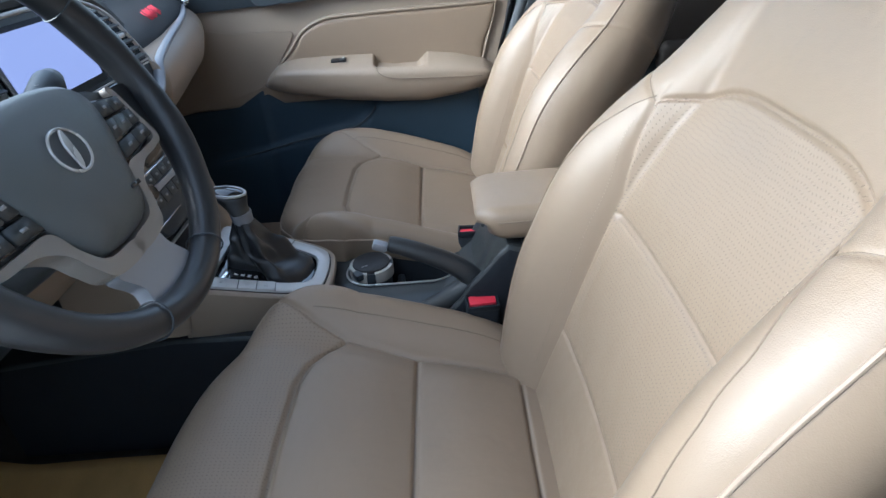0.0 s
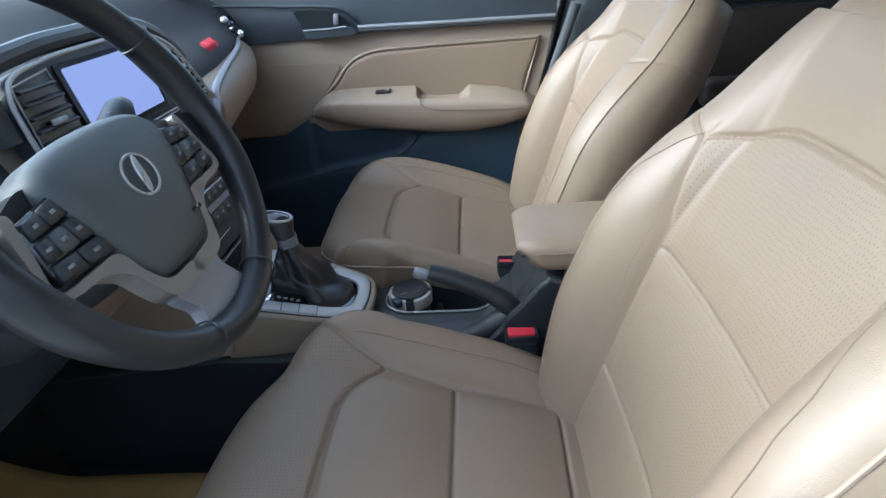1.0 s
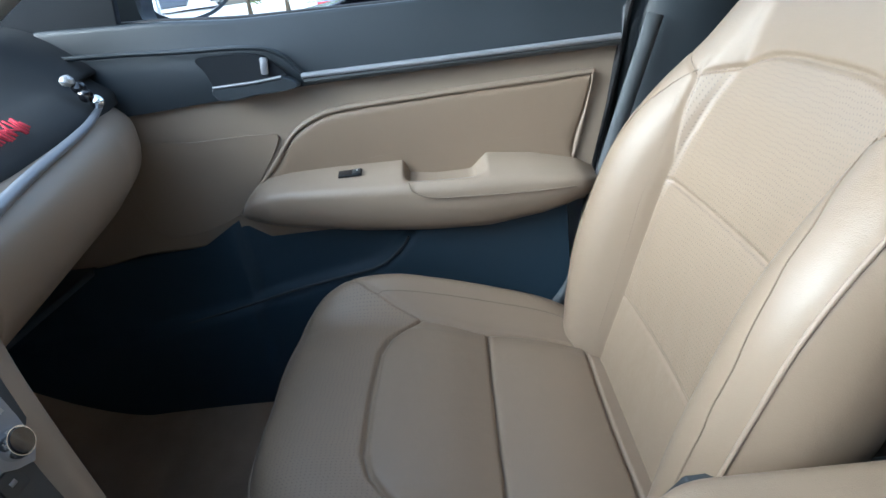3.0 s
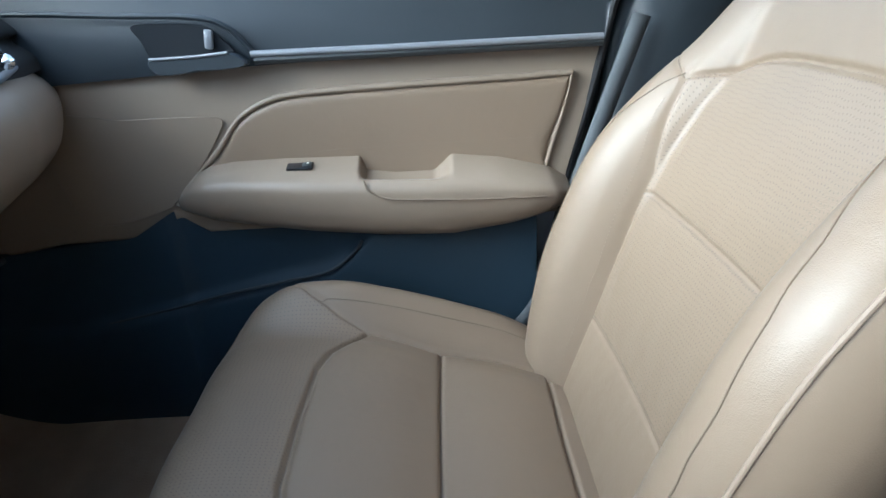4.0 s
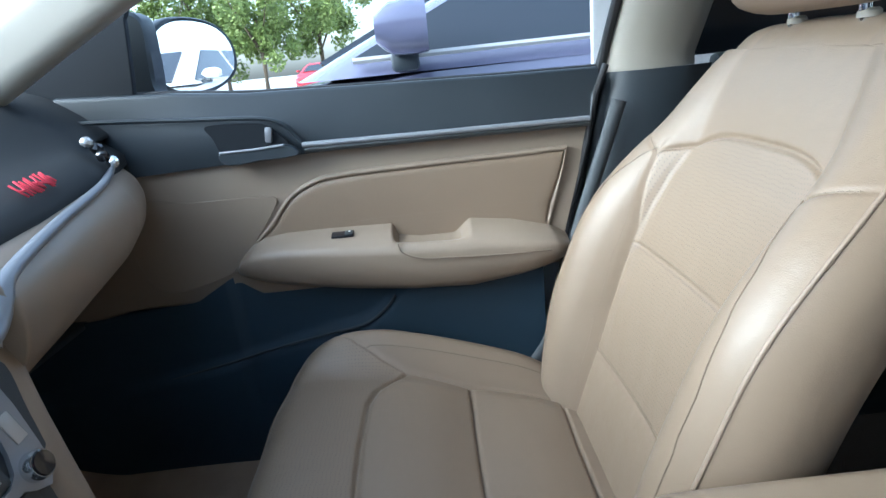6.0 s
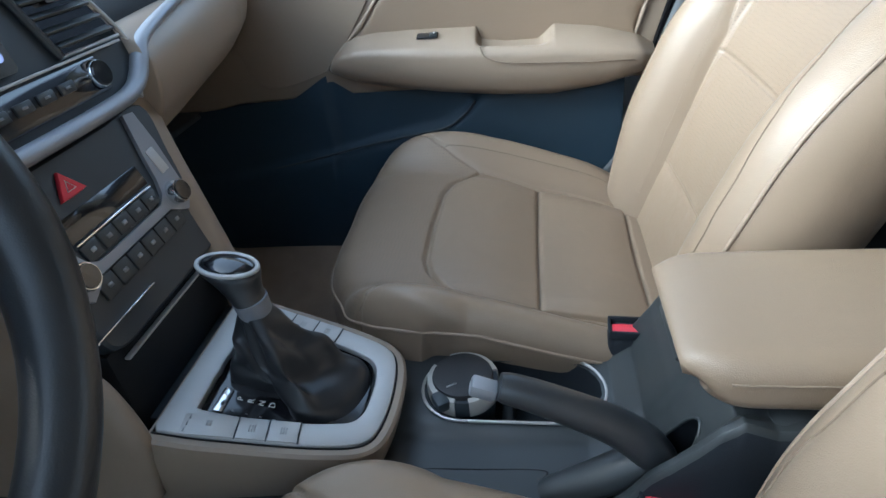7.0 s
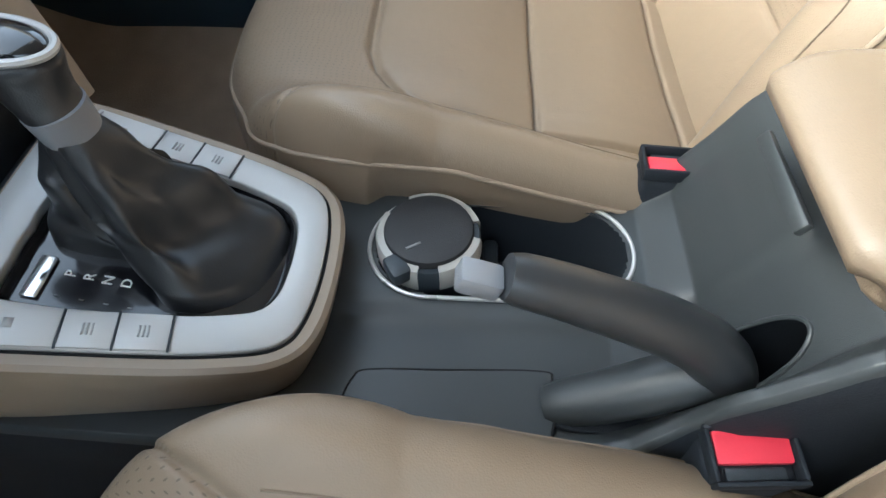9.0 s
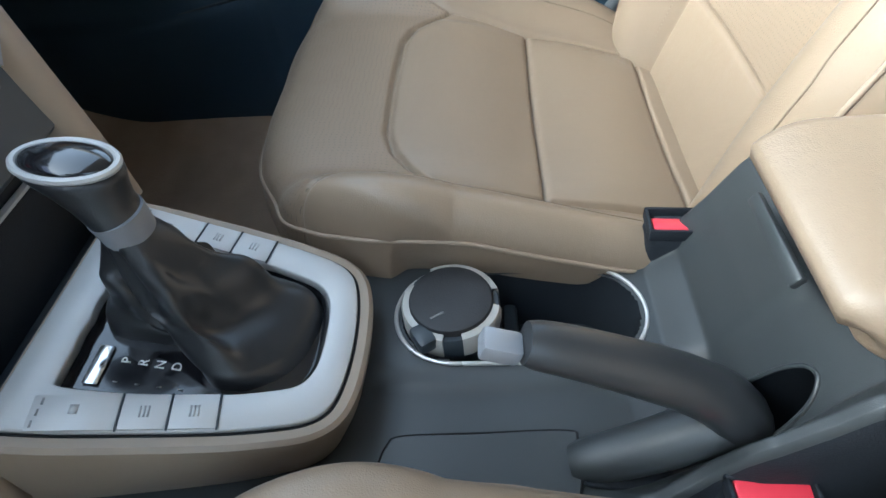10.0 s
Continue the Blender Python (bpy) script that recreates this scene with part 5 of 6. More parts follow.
    plate("lower_spoke", [(0.034, -0.083), (0.039, -0.100), (0.052, -0.132), (0.010, -0.138), (-0.032, -0.132), (-0.030, -0.108), (-0.042, -0.084), (0.0, -0.086)], 0.014, -0.003, DULLSILVER, w, "satin silver lower spoke")
    part("column_shroud", tube_bm([tuple(W @ Vector((0, -0.01, -0.02))), tuple(W @ Vector((0, -0.012, -0.09))), tuple(W @ Vector((0, -0.015, -0.20)))], [0.05, 0.058, 0.07], 20), BLACKP, w, "black column shroud")
    # control stalks
    for s in (-1, 1):
        a, b = W @ Vector((s * 0.04, 0.03, -0.055)), W @ Vector((s * 0.160, 0.074, -0.045))
        st = part("stalk", tube_bm([tuple(a.lerp(b, f)) for f in np.linspace(0, 1, 12)], list(np.interp(np.linspace(0, 1, 12), [0, 0.5, 0.6, 0.9, 1], [0.007, 0.009, 0.015, 0.017, 0.011])), 14), BLACKP, w, "black control stalk", sharp=70)
        for k in range(2):
            q = a.lerp(b, 0.72 + 0.14 * k)
            part("stalk_mark", box_bm((0.004, 0.010, 0.0006), Matrix.Translation(q + Vector((0.003, 0, 0.0145))), 0), DARKPRINT, st)
    return w


steering_wheel()

# ---- passenger front door ----
DY = 1.635          # inner face of the door panel


def passenger_door():
    d = thing("passenger_door", "closed car door with beige panel, black upper trim and armrest", "car door")
    def rear_x(z):
        return interp(z, [0.35, 0.60, 0.82, 0.92, 1.005, 1.05, 1.10, 1.13], [0.105, 0.125, 0.166, 0.193, 0.214, 0.222, 0.242, 0.25])
    # beige middle panel
    rows = []
    for z in np.linspace(0.66, 1.008, 60):
        xs = np.linspace(-0.98, rear_x(z), 120)
        y = DY - 0.012 * np.sin((z - 0.66) / 0.348 * math.pi)
        rows.append([(x, y, max(z, interp(x, [-0.98, -0.75, -0.655, -0.504, -0.478, -0.450, -0.41], [0.695, 0.724, 0.742, 0.745, 0.761, 0.780, 0.75]))) for x in xs])
    beige = sheet("middle_panel", rows, BEIGE, d, "beige plastic door panel")
    # black upper trim, leaning out to the glass
    rows = []
    for f in np.linspace(0, 1, 26):
        row = []
        for x in np.linspace(-0.70, 0.235, 90):
            z0 = interp(x, [-0.70, -0.58, -0.44, -0.30, 0.24], [0.985, 0.992, 0.997, 1.002, 1.010])
            z1 = interp(x, [-0.70, -0.50, -0.38, -0.16, 0.09, 0.24], [1.136, 1.125, 1.113, 1.106, 1.099, 1.097])
            z = z0 + (z1 - z0) * min(1, f * 1.18)
            y = DY - 0.014 + 0.028 * f ** 1.5 + (0.03 * max(0, f - 0.85) / 0.15)
            bulge = 0.010 * math.exp(-((x + 0.42) / 0.16) ** 2) * math.sin(math.pi * min(1, f * 1.1))
            row.append((min(x, rear_x(z)), y - bulge, z))
        rows.append(row)
    up = sheet("upper_trim", rows, BLACKP, d, "black plastic upper trim")
    # raised sweep around the handle
    arch = smooth_path([(-0.68, DY - 0.026, 1.094), (-0.57, DY - 0.029, 1.088), (-0.465, DY - 0.031, 1.080), (-0.355, DY - 0.031, 1.072), (-0.315, DY - 0.028, 1.058), (-0.298, DY - 0.025, 1.040), (-0.284, DY - 0.022, 1.020)], 36)
    part("handle_brow", tube_bm([tuple(p) for p in arch], 0.004, 8), BLACKP, up)
    # pull handle in its dish
    dish = smooth_path([(-0.443, 1.066), (-0.40, 1.067), (-0.345, 1.061), (-0.325, 1.046), (-0.308, 1.020), (-0.36, 1.012), (-0.418, 1.014), (-0.434, 1.045)], 40, closed=True)
    M = frame_from((0, DY - 0.029, 0), (1, 0, 0), (0, 0, 1))
    dsh = part("handle_dish", slab_bm(dish, 0.003, M, 0.001), TRIMSHADE, d, "dark handle dish")
    grip = smooth_path([(-0.424, 1.021), (-0.36, 1.0215), (-0.312, 1.024), (-0.292, 1.006), (-0.36, 1.001), (-0.417, 1.0)], 40, closed=True)
    hd = part("door_handle", slab_bm(grip, 0.016, frame_from((0, DY - 0.026, 0), (1, 0, 0), (0, 0, 1)), 0.003), BLACKP, d, "dark grey pull handle")
    part("handle_edge", tube_bm([(-0.424, DY - 0.042, 1.0215), (-0.36, DY - 0.043, 1.0220), (-0.314, DY - 0.042, 1.0245)], 0.0022, 8), DULLSILVER, hd, "thin silver upper edge")
    part("lock_tab", box_bm((0.012, 0.008, 0.026), pose(-0.338, DY - 0.036, 1.043, 0, 8, 0), 0.003), DULLSILVER, d, "small silver lock tab")
    # silver strip along the waist
    strip = [(x, DY - 0.0245, interp(x, [-0.29, -0.08, 0.21], [1.0195, 1.0165, 1.0140])) for x in np.linspace(-0.287, 0.210, 30)]
    part("silver_strip", tube_bm(strip, 0.0055, 10, flat=0.9), DULLSILVER, d, "dull silver waist strip")
    # dark bar below the strip: its grey lower band and shade put in as colour
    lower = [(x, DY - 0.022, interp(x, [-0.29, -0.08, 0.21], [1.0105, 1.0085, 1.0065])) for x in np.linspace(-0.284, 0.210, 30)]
    part("strip_shade_band", tube_bm(lower, 0.0060, 8), GREYP, d)
    # padded insert
    o = smooth_path([(-0.446, 0.810), (-0.408, 0.848), (-0.369, 0.886), (-0.328, 0.931), (-0.288, 0.953), (-0.237, 0.9635), (-0.087, 0.967), (0.081, 0.9685), (0.160, 0.9690), (0.171, 0.961), (0.154, 0.889), (0.135, 0.827), (0.12, 0.80), (-0.10, 0.79), (-0.30, 0.79), (-0.44, 0.795)], 110, closed=True)
    spine = np.stack([np.clip(o[:, 0], -0.33, 0.11), np.interp(o[:, 0], [-0.44, -0.33, -0.2, 0.11], [0.85, 0.85, 0.875, 0.875])], 1)

    def inset(w):
        d = spine - o
        return o + d * w / np.linalg.norm(d, axis=1, keepdims=True)
    rings = [[(x, DY - 0.006, z) for x, z in o], [(x, DY - 0.0165, z) for x, z in o], [(x, DY - 0.0185, z) for x, z in inset(0.003)], [(x, DY - 0.0185, z) for x, z in inset(0.006)], [(x, DY - 0.0165, z) for x, z in inset(0.008)], [(x, DY - 0.0135, z) for x, z in inset(0.0085)], [(x, DY - 0.0135, z) for x, z in inset(0.014)]]
    border = part("insert_border", loft_bm(rings, caps=False), BEIGE, d, "raised beige border", sharp=60)
    rings = [[(x, DY - y, z) for x, z in inset(w)] for y, w in ((0.0130, 0.0100), (0.0152, 0.0110), (0.0166, 0.0135), (0.0176, 0.018), (0.0180, 0.022))]
    rings += [[(x, DY - y, z) for x, z in o + (spine - o) * f] for y, f in ((0.0183, 0.6), (0.0184, 0.999))]
    part("insert_pad", loft_bm(rings, caps=False), LEATHER, border, "soft beige insert pad", sharp=80)
    # armrest pod, lofted along the car
    rings = []
    for x in np.unique(np.concatenate([np.linspace(-0.447, 0.165, 110), np.linspace(-0.160, -0.135, 12), np.linspace(-0.035, 0.0, 12)])):
        top = interp(x, [-0.447, -0.432, -0.406, -0.380, -0.345, -0.27, -0.152, -0.008, 0.062, 0.133, 0.165], [0.805, 0.826, 0.850, 0.860, 0.865, 0.8655, 0.8625, 0.857, 0.848, 0.829, 0.808])
        bot = interp(x, [-0.447, -0.431, -0.378, -0.32, -0.226, -0.122, -0.016, 0.073, 0.122, 0.165], [0.797, 0.793, 0.779, 0.768, 0.754, 0.743, 0.739, 0.750, 0.761, 0.776])
        out = interp(x, [-0.447, -0.435, -0.415, -0.38, -0.25, -0.05, 0.10, 0.14, 0.165], [0.010, 0.034, 0.050, 0.062, 0.072, 0.080, 0.078, 0.070, 0.050])
        dip = interp(x, [-0.152, -0.143, -0.10, -0.040, -0.012], [0.0, 0.022, 0.027, 0.025, 0.0])
        y0 = DY - 0.004
        h = top - bot
        rings.append([(x, y0, top + 0.002 - dip), (x, y0 - 0.016, top - dip), (x, y0 - out * 0.62, top - 0.012 * h / 0.1 - dip * 0.95), (x, y0 - out * 0.70, top - 0.016 * h / 0.1 - dip * 0.30), (x, y0 - out * 0.86, top - 0.020 * h / 0.1),
                      (x, y0 - out * 0.97, top - 0.026 * h / 0.1), (x, y0 - out, top - 0.036 * h / 0.1), (x, y0 - out * 0.98, bot + 0.045 * h / 0.1), (x, y0 - out * 0.88, bot + 0.016 * h / 0.1),
                      (x, y0 - out * 0.66, bot + 0.003), (x, y0 - out * 0.35, bot), (x, y0, bot - 0.002)])
    pod = part("armrest", loft_bm(rings), BEIGE, d, "beige armrest pod", sharp=50)
    lip = smooth_path([(-0.142, DY - 0.0765, 0.840), (-0.135, DY - 0.0825, 0.825), (-0.106, DY - 0.0845, 0.8125), (-0.05, DY - 0.0855, 0.808), (0.003, DY - 0.0860, 0.8055), (0.06, DY - 0.0850, 0.803), (0.125, DY - 0.0785, 0.800)], 50)
    part("pad_seam", tube_bm([tuple(p) for p in lip], 0.0012, 6), THREAD, pod)
    sw = part("window_switch", box_bm((0.040, 0.018, 0.004), pose(-0.240, DY - 0.040, 0.8572, 17, 0, 0), 0.0015), GLOSSY, pod, "black window switch plate")
    part("switch_key", box_bm((0.014, 0.012, 0.006), pose(-0.229, DY - 0.041, 0.8588, 17, -5, 0), 0.002), GREYP, sw)
    part("switch_mark", box_bm((0.003, 0.004, 0.0005), pose(-0.227, DY - 0.0425, 0.8626, 17, 0, 0), 0), WHITE, sw)
    # black lower panel with a map pocket
    rows = []
    for fz in np.linspace(0, 1, 60):
        row = []
        for x in np.linspace(-0.98, rear_x(0.5), 110):
            z = 0.36 + fz * (interp(x, [-0.98, -0.75, -0.53, -0.46, -0.20, 0.14], [0.700, 0.732, 0.750, 0.790, 0.765, 0.775]) - 0.36)
            lipz = interp(x, [-0.72, -0.492, -0.298, -0.222, -0.182, -0.150, 0.14], [0.585, 0.624, 0.663, 0.676, 0.704, 0.74, 0.77])
            p = 0.022 / (1 + math.exp((z - lipz) / 0.004))
            row.append((min(x, rear_x(z)), DY - 0.0085 - 0.010 * (x < -0.46) - p + 0.02 * max(0, 0.5 - z), z))
        rows.append(row)
    low = sheet("lower_panel", rows, NAVY, d, "black plastic lower panel with map pocket")
    lipc = smooth_path([(-0.62, DY - 0.030, 0.598), (-0.492, DY - 0.031, 0.624), (-0.394, DY - 0.031, 0.646), (-0.298, DY - 0.031, 0.663), (-0.225, DY - 0.031, 0.676), (-0.182, DY - 0.030, 0.704), (-0.163, DY - 0.029, 0.726)], 40)
    part("pocket_lip", tube_bm([tuple(p) for p in lipc], 0.0028, 8), BLACKP, low)
    # speaker field, faint
    sp = smooth_path([(-0.62, 0.938), (-0.50, 0.937), (-0.386, 0.935), (-0.352, 0.929), (-0.366, 0.900), (-0.41, 0.845), (-0.46, 0.795), (-0.60, 0.780)], 40, closed=True)
    part("speaker_cover", slab_bm(sp, 0.0012, frame_from((0, DY - 0.0125, 0), (1, 0, 0), (0, 0, 1)), 0.0008), BEIGE, d, "fine-grilled beige speaker cover")
    # outer skin, and window channel
    part("outer_skin", box_bm((0.98, 0.02, 0.78), pose(-0.24, DY + 0.105, 0.70), 0.008), BODYPAINT, d, "silver painted outer skin")
    part("weather_seal", tube_bm([(x, DY + 0.030, interp(x, [-0.70, -0.50, -0.38, -0.16, 0.09, 0.24], [1.134, 1.123, 1.111, 1.104, 1.097, 1.095])) for x in np.linspace(-0.70, 0.24, 20)], 0.006, 8), RUBBER, d)
    part("rear_edge", tube_bm([(rear_x(z) + 0.004, DY - 0.004, z) for z in np.linspace(0.36, 1.10, 16)], 0.006, 8), RUBBER, d)
    # sail panel in the front corner of the window
    o = [(-0.90, 1.09), (-0.572, 1.105), (-0.563, 1.16), (-0.552, 1.25), (-0.52, 1.31), (-0.61, 1.31), (-0.88, 1.17)]
    part("sail_panel", slab_bm(o, 0.012, frame_from((0, DY + 0.028, 0), (1, 0, 0), (0, 0, 1)), 0.002), TRIMSHADE, d, "black sail panel by the mirror", smooth=False)
    return d


passenger_door()


def wing_mirror():
    m = thing("wing_mirror", "oval wing mirror in silver housing outside the passenger window", "mirror")
    C = Vector((-0.527, 1.86, 1.187))
    n = Vector((0.80, -0.55, 0.05)).normalized()
    F = frame_from(C, n.cross(Vector((0, 0, 1))) * -1, (0, 0, 1))
    if (F.to_3x3() @ Vector((0, 0, 1))).dot(n) < 0:
        F = F @ Matrix.Rotation(math.pi, 4, "Y")
    o = smooth_path([(-0.084, 0.03), (-0.05, 0.058), (0.0, 0.064), (0.055, 0.052), (0.085, 0.02), (0.082, -0.025), (0.04, -0.052), (-0.025, -0.060), (-0.072, -0.045), (-0.086, -0.01)], 48, closed=True)
    rings = []
    for s, z in ((0.94, 0.004), (1.02, 0.006), (1.06, 0.0), (1.08, -0.02), (1.02, -0.06), (0.80, -0.09), (0.4, -0.105), (0.05, -0.108)):
        rings.append([tuple(F @ Vector((x * s * 1.12, y * s * 1.15, z))) for x, y in o])
    part("housing", loft_bm(rings), BLACKP, m, "dark mirror housing", sharp=80)
    part("mirror_glass", slab_bm(o * np.array([1.064, 1.09]), 0.002, F @ Matrix.Translation((0, 0, 0.005)), 0.0004), MIRROR, m, "clear mirror glass")
    # foot of the mirror against the door's front corner
    foot = smooth_path([(-0.600, 1.262), (-0.556, 1.258), (-0.552, 1.20), (-0.556, 1.14), (-0.560, 1.118), (-0.64, 1.112), (-0.64, 1.16)], 36, closed=True)
    part("mirror_foot", slab_bm(foot, 0.05, frame_from((0, 1.765, 0), (1, 0, 0), (0, 0, 1)), 0.006), BLACKP, m, "black mirror foot")
    part("arm", tube_bm([(-0.60, 1.70, 1.09), (-0.60, 1.78, 1.105), (-0.585, 1.84, 1.14)], [0.03, 0.026, 0.03], 12), BLACKP, m)
    return m


wing_mirror()

# ---- shell of the car ----
FL = 0.335
floor = part("floor", box_bm((2.9, 1.60, 0.03), pose(0.35, CENTRE, FL - 0.016), 0), CARPETD, None, smooth=False)
tagged(floor, "dark carpeted car floor pan", "floor", kind="structure")


def floor_mat(y, label, cloth, y0=-0.26, y1=0.26):
    m = thing("floor_mat", label, "floor mat", "floor mats", at=(-0.62, y, FL))
    rows = []
    for x in np.linspace(-0.36, 0.42, 40):
        rows.append([(x, yy, 0.010 + 0.004 * math.sin(9 * x + 4 * yy) * math.sin(7 * yy) + max(0, -x - 0.12) ** 1.5 * 0.9 + 0.36 * max(0.0, yy - 0.17)) for yy in np.linspace(y0, y1, 30)])
    sheet("mat_sheet", rows, cloth, m, thick=0.006)
    return m


floor_mat(CENTRE - SEAT_OFF - 0.02, "orange-brown textile floor mat under the steering wheel", CARPET)
floor_mat(CENTRE + SEAT_OFF + 0.02, "grey-brown textile floor mat in the passenger footwell", GREYMAT, -0.26, 0.335)

head = part("ceiling", box_bm((1.75, 1.32, 0.03), pose(0.62, CENTRE, 1.475), 0.01), HEADLINER, None)
tagged(head, "pale cloth headliner", "ceiling", kind="structure")
roof = part("roof", box_bm((1.85, 1.40, 0.02), pose(0.62, CENTRE, 1.505), 0.008), BODYPAINT, None)
tagged(roof, "silver painted roof panel", "roof", kind="structure")
firewall = part("wall_front", box_bm((0.03, 1.56, 0.78), pose(-1.02, CENTRE, 0.70), 0), CARPETD, None, smooth=False)
tagged(firewall, "dark lined firewall ahead of the footwells", "wall", kind="structure")
rear_wall = part("wall_rear", box_bm((0.04, 1.56, 0.80), pose(1.62, CENTRE, 0.72), 0), CARPETD, None, smooth=False)
tagged(rear_wall, "dark panel behind the rear bench", "wall", kind="structure")


def pillars():
    for s in (-1, 1):
        ys = lambda y: CENTRE + s * (y - CENTRE)
        a = thing("a_pillar", "pale trimmed windscreen pillar", "pillar", "pillars", kind="structure")
        path = smooth_path([(-0.95, ys(1.535), 1.06), (-0.74, ys(1.525), 1.166), (-0.615, ys(1.515), 1.230), (-0.50, ys(1.50), 1.284), (-0.30, ys(1.47), 1.375), (-0.10, ys(1.44), 1.46)], 20)
        rings = []
        for x, y, z in path:
            d = Vector((0.85, 0, 0.5))
            up = Vector((-0.5, 0, 0.86))
            lat = Vector((0, 1, 0))
            w = 0.045
            rings.append([tuple(Vector((x, y, z)) + up * (w * q[0]) + lat * (0.032 * q[1])) for q in round_rect(2, 1.6, 0.6, 5)])
        part("pillar_trim", loft_bm(rings), PILLAR, a, sharp=70)
        b = thing("b_pillar", "black lower pillar trim with pale upper cover", "pillar", "pillars", kind="structure")
        rows = []
        for z in np.linspace(0.36, 1.085, 30):
            xa = interp(z, [0.36, 0.8, 1.0, 1.105], [0.17, 0.205, 0.235, 0.262])
            rows.append([(xa - 0.012, ys(1.672), z), (xa, ys(1.652), z), (xa + 0.014, ys(1.634), z), (xa + 0.05, ys(1.618), z), (xa + 0.12, ys(1.615), z), (xa + 0.17, ys(1.625), z), (xa + 0.19, ys(1.66), z)])
        sheet("lower_trim", rows, BLACKP, b, "black lower trim")
        rows = []
        for z in np.linspace(1.085, 1.47, 20):
            xa = interp(z, [1.105, 1.47], [0.262, 0.330])
            yy = interp(z, [1.105, 1.47], [0.0, -0.14])
            rows.append([(xa - 0.012, ys(1.672 + yy), z), (xa, ys(1.648 + yy), z), (xa + 0.02, ys(1.628 + yy), z), (xa + 0.06, ys(1.618 + yy), z), (xa + 0.11, ys(1.618 + yy), z), (xa + 0.14, ys(1.635 + yy), z), (xa + 0.15, ys(1.672 + yy), z)])
        sheet("upper_trim", rows, PILLAR, b, "pale upper cover")
        seal = [(interp(z, [0.40, 0.8, 1.0, 1.105, 1.47], [0.160, 0.192, 0.222, 0.248, 0.316]), ys(interp(z, [0.4, 1.105, 1.47], [1.664, 1.664, 1.53])), z) for z in np.linspace(0.40, 1.47, 24)]
        part("door_seal", tube_bm(seal, 0.009, 10), RUBBER, b, "black rubber door seal")
        part("skin", box_bm((0.14, 0.02, 1.1), pose(0.32, ys(1.735), 0.92), 0.01), BODYPAINT, b)
        sill = thing("door_sill", "black sill trim along the doorway", "sill", "sills", kind="structure")
        part("sill_trim", box_bm((2.2, 0.08, 0.09), pose(0.35, ys(1.665), 0.345), 0.02, 3), BLACKP, sill)
        part("sill_skin", box_bm((2.2, 0.06, 0.16), pose(0.35, ys(1.725), 0.27), 0.02, 3), BODYPAINT, sill)


pillars()
for s, nm in ((1, "wall_east"), (-1, "wall_west")):
    kick = part(nm, box_bm((0.52, 0.03, 0.80), pose(-0.83, CENTRE + s * 0.775, 0.70), 0.004), NAVY, None, smooth=False)
    tagged(kick, "black kick panel beside the footwell", "kick panel", kind="structure")
for y, nm in ((1.31, "trim_passenger"), (0.47, "trim_driver")):
    under = part(nm, box_bm((0.30, 0.66, 0.012), pose(-0.90, y, 0.725), 0.003), BLACKP, None)
    tagged(under, "black closing panel under the dashboard", "trim", kind="structure")


def belt():
    b = thing("seat_belt", "grey seat belt webbing hanging by the pillar", "seat belt")
    path = smooth_path([(0.035, 1.600, 0.525), (0.078, 1.597, 0.551), (0.104, 1.595, 0.580), (0.126, 1.598, 0.620), (0.155, 1.606, 0.72), (0.20, 1.608, 0.86), (0.26, 1.604, 1.04)], 40)
    d = np.gradient(path, axis=0)
    side = np.stack([-d[:, 2], np.zeros(len(d)), d[:, 0]], 1)
    side /= np.linalg.norm(side, axis=1, keepdims=True)
    rows = [[tuple(p + q * 0.013 * u) for u in (-1, 0, 1)] for p, q in zip(path, side)]
    sheet("webbing", rows, SEATBELT, b, thick=0.0014)
    part("floor_anchor", box_bm((0.05, 0.02, 0.06), pose(0.035, 1.607, 0.50), 0.006), SEATBELT, b)


belt()


def rear_door(s, label):
    d = thing("rear_door", label, "car door", "rear doors")
    y = CENTRE + s * 0.735
    part("lower_panel", box_bm((0.86, 0.05, 0.66), pose(0.86, y + s * 0.02, 0.69), 0.012), BLACKP, d)
    part("middle_panel", box_bm((0.84, 0.03, 0.20), pose(0.86, y - s * 0.012, 0.90), 0.012), REARTRIM, d, "middle panel with rear cabin shade in its brown")
    part("armrest", box_bm((0.42, 0.07, 0.08), pose(0.80, y - s * 0.02, 0.80), 0.02, 3), REARTRIM, d)
    part("upper_trim", box_bm((0.86, 0.04, 0.09), pose(0.86, y, 1.055), 0.012), BLACKP, d)
    part("door_handle", box_bm((0.10, 0.012, 0.02), pose(0.60, y - s * 0.025, 1.035), 0.004), SILVER, d, "silver pull handle")
    part("outer_skin", box_bm((0.90, 0.02, 0.80), pose(0.86, y + s * 0.105, 0.71), 0.01), BODYPAINT, d)
    g = part("window_pane", box_bm((0.86, 0.004, 0.38), pose(0.86, y + s * 0.02, 1.28, s * 16, 0, 0), 0), TINT, d, "dark tinted pane", smooth=False)


rear_door(1, "closed rear passenger door with dark tinted window")
rear_door(-1, "closed rear door behind the driver with dark window")


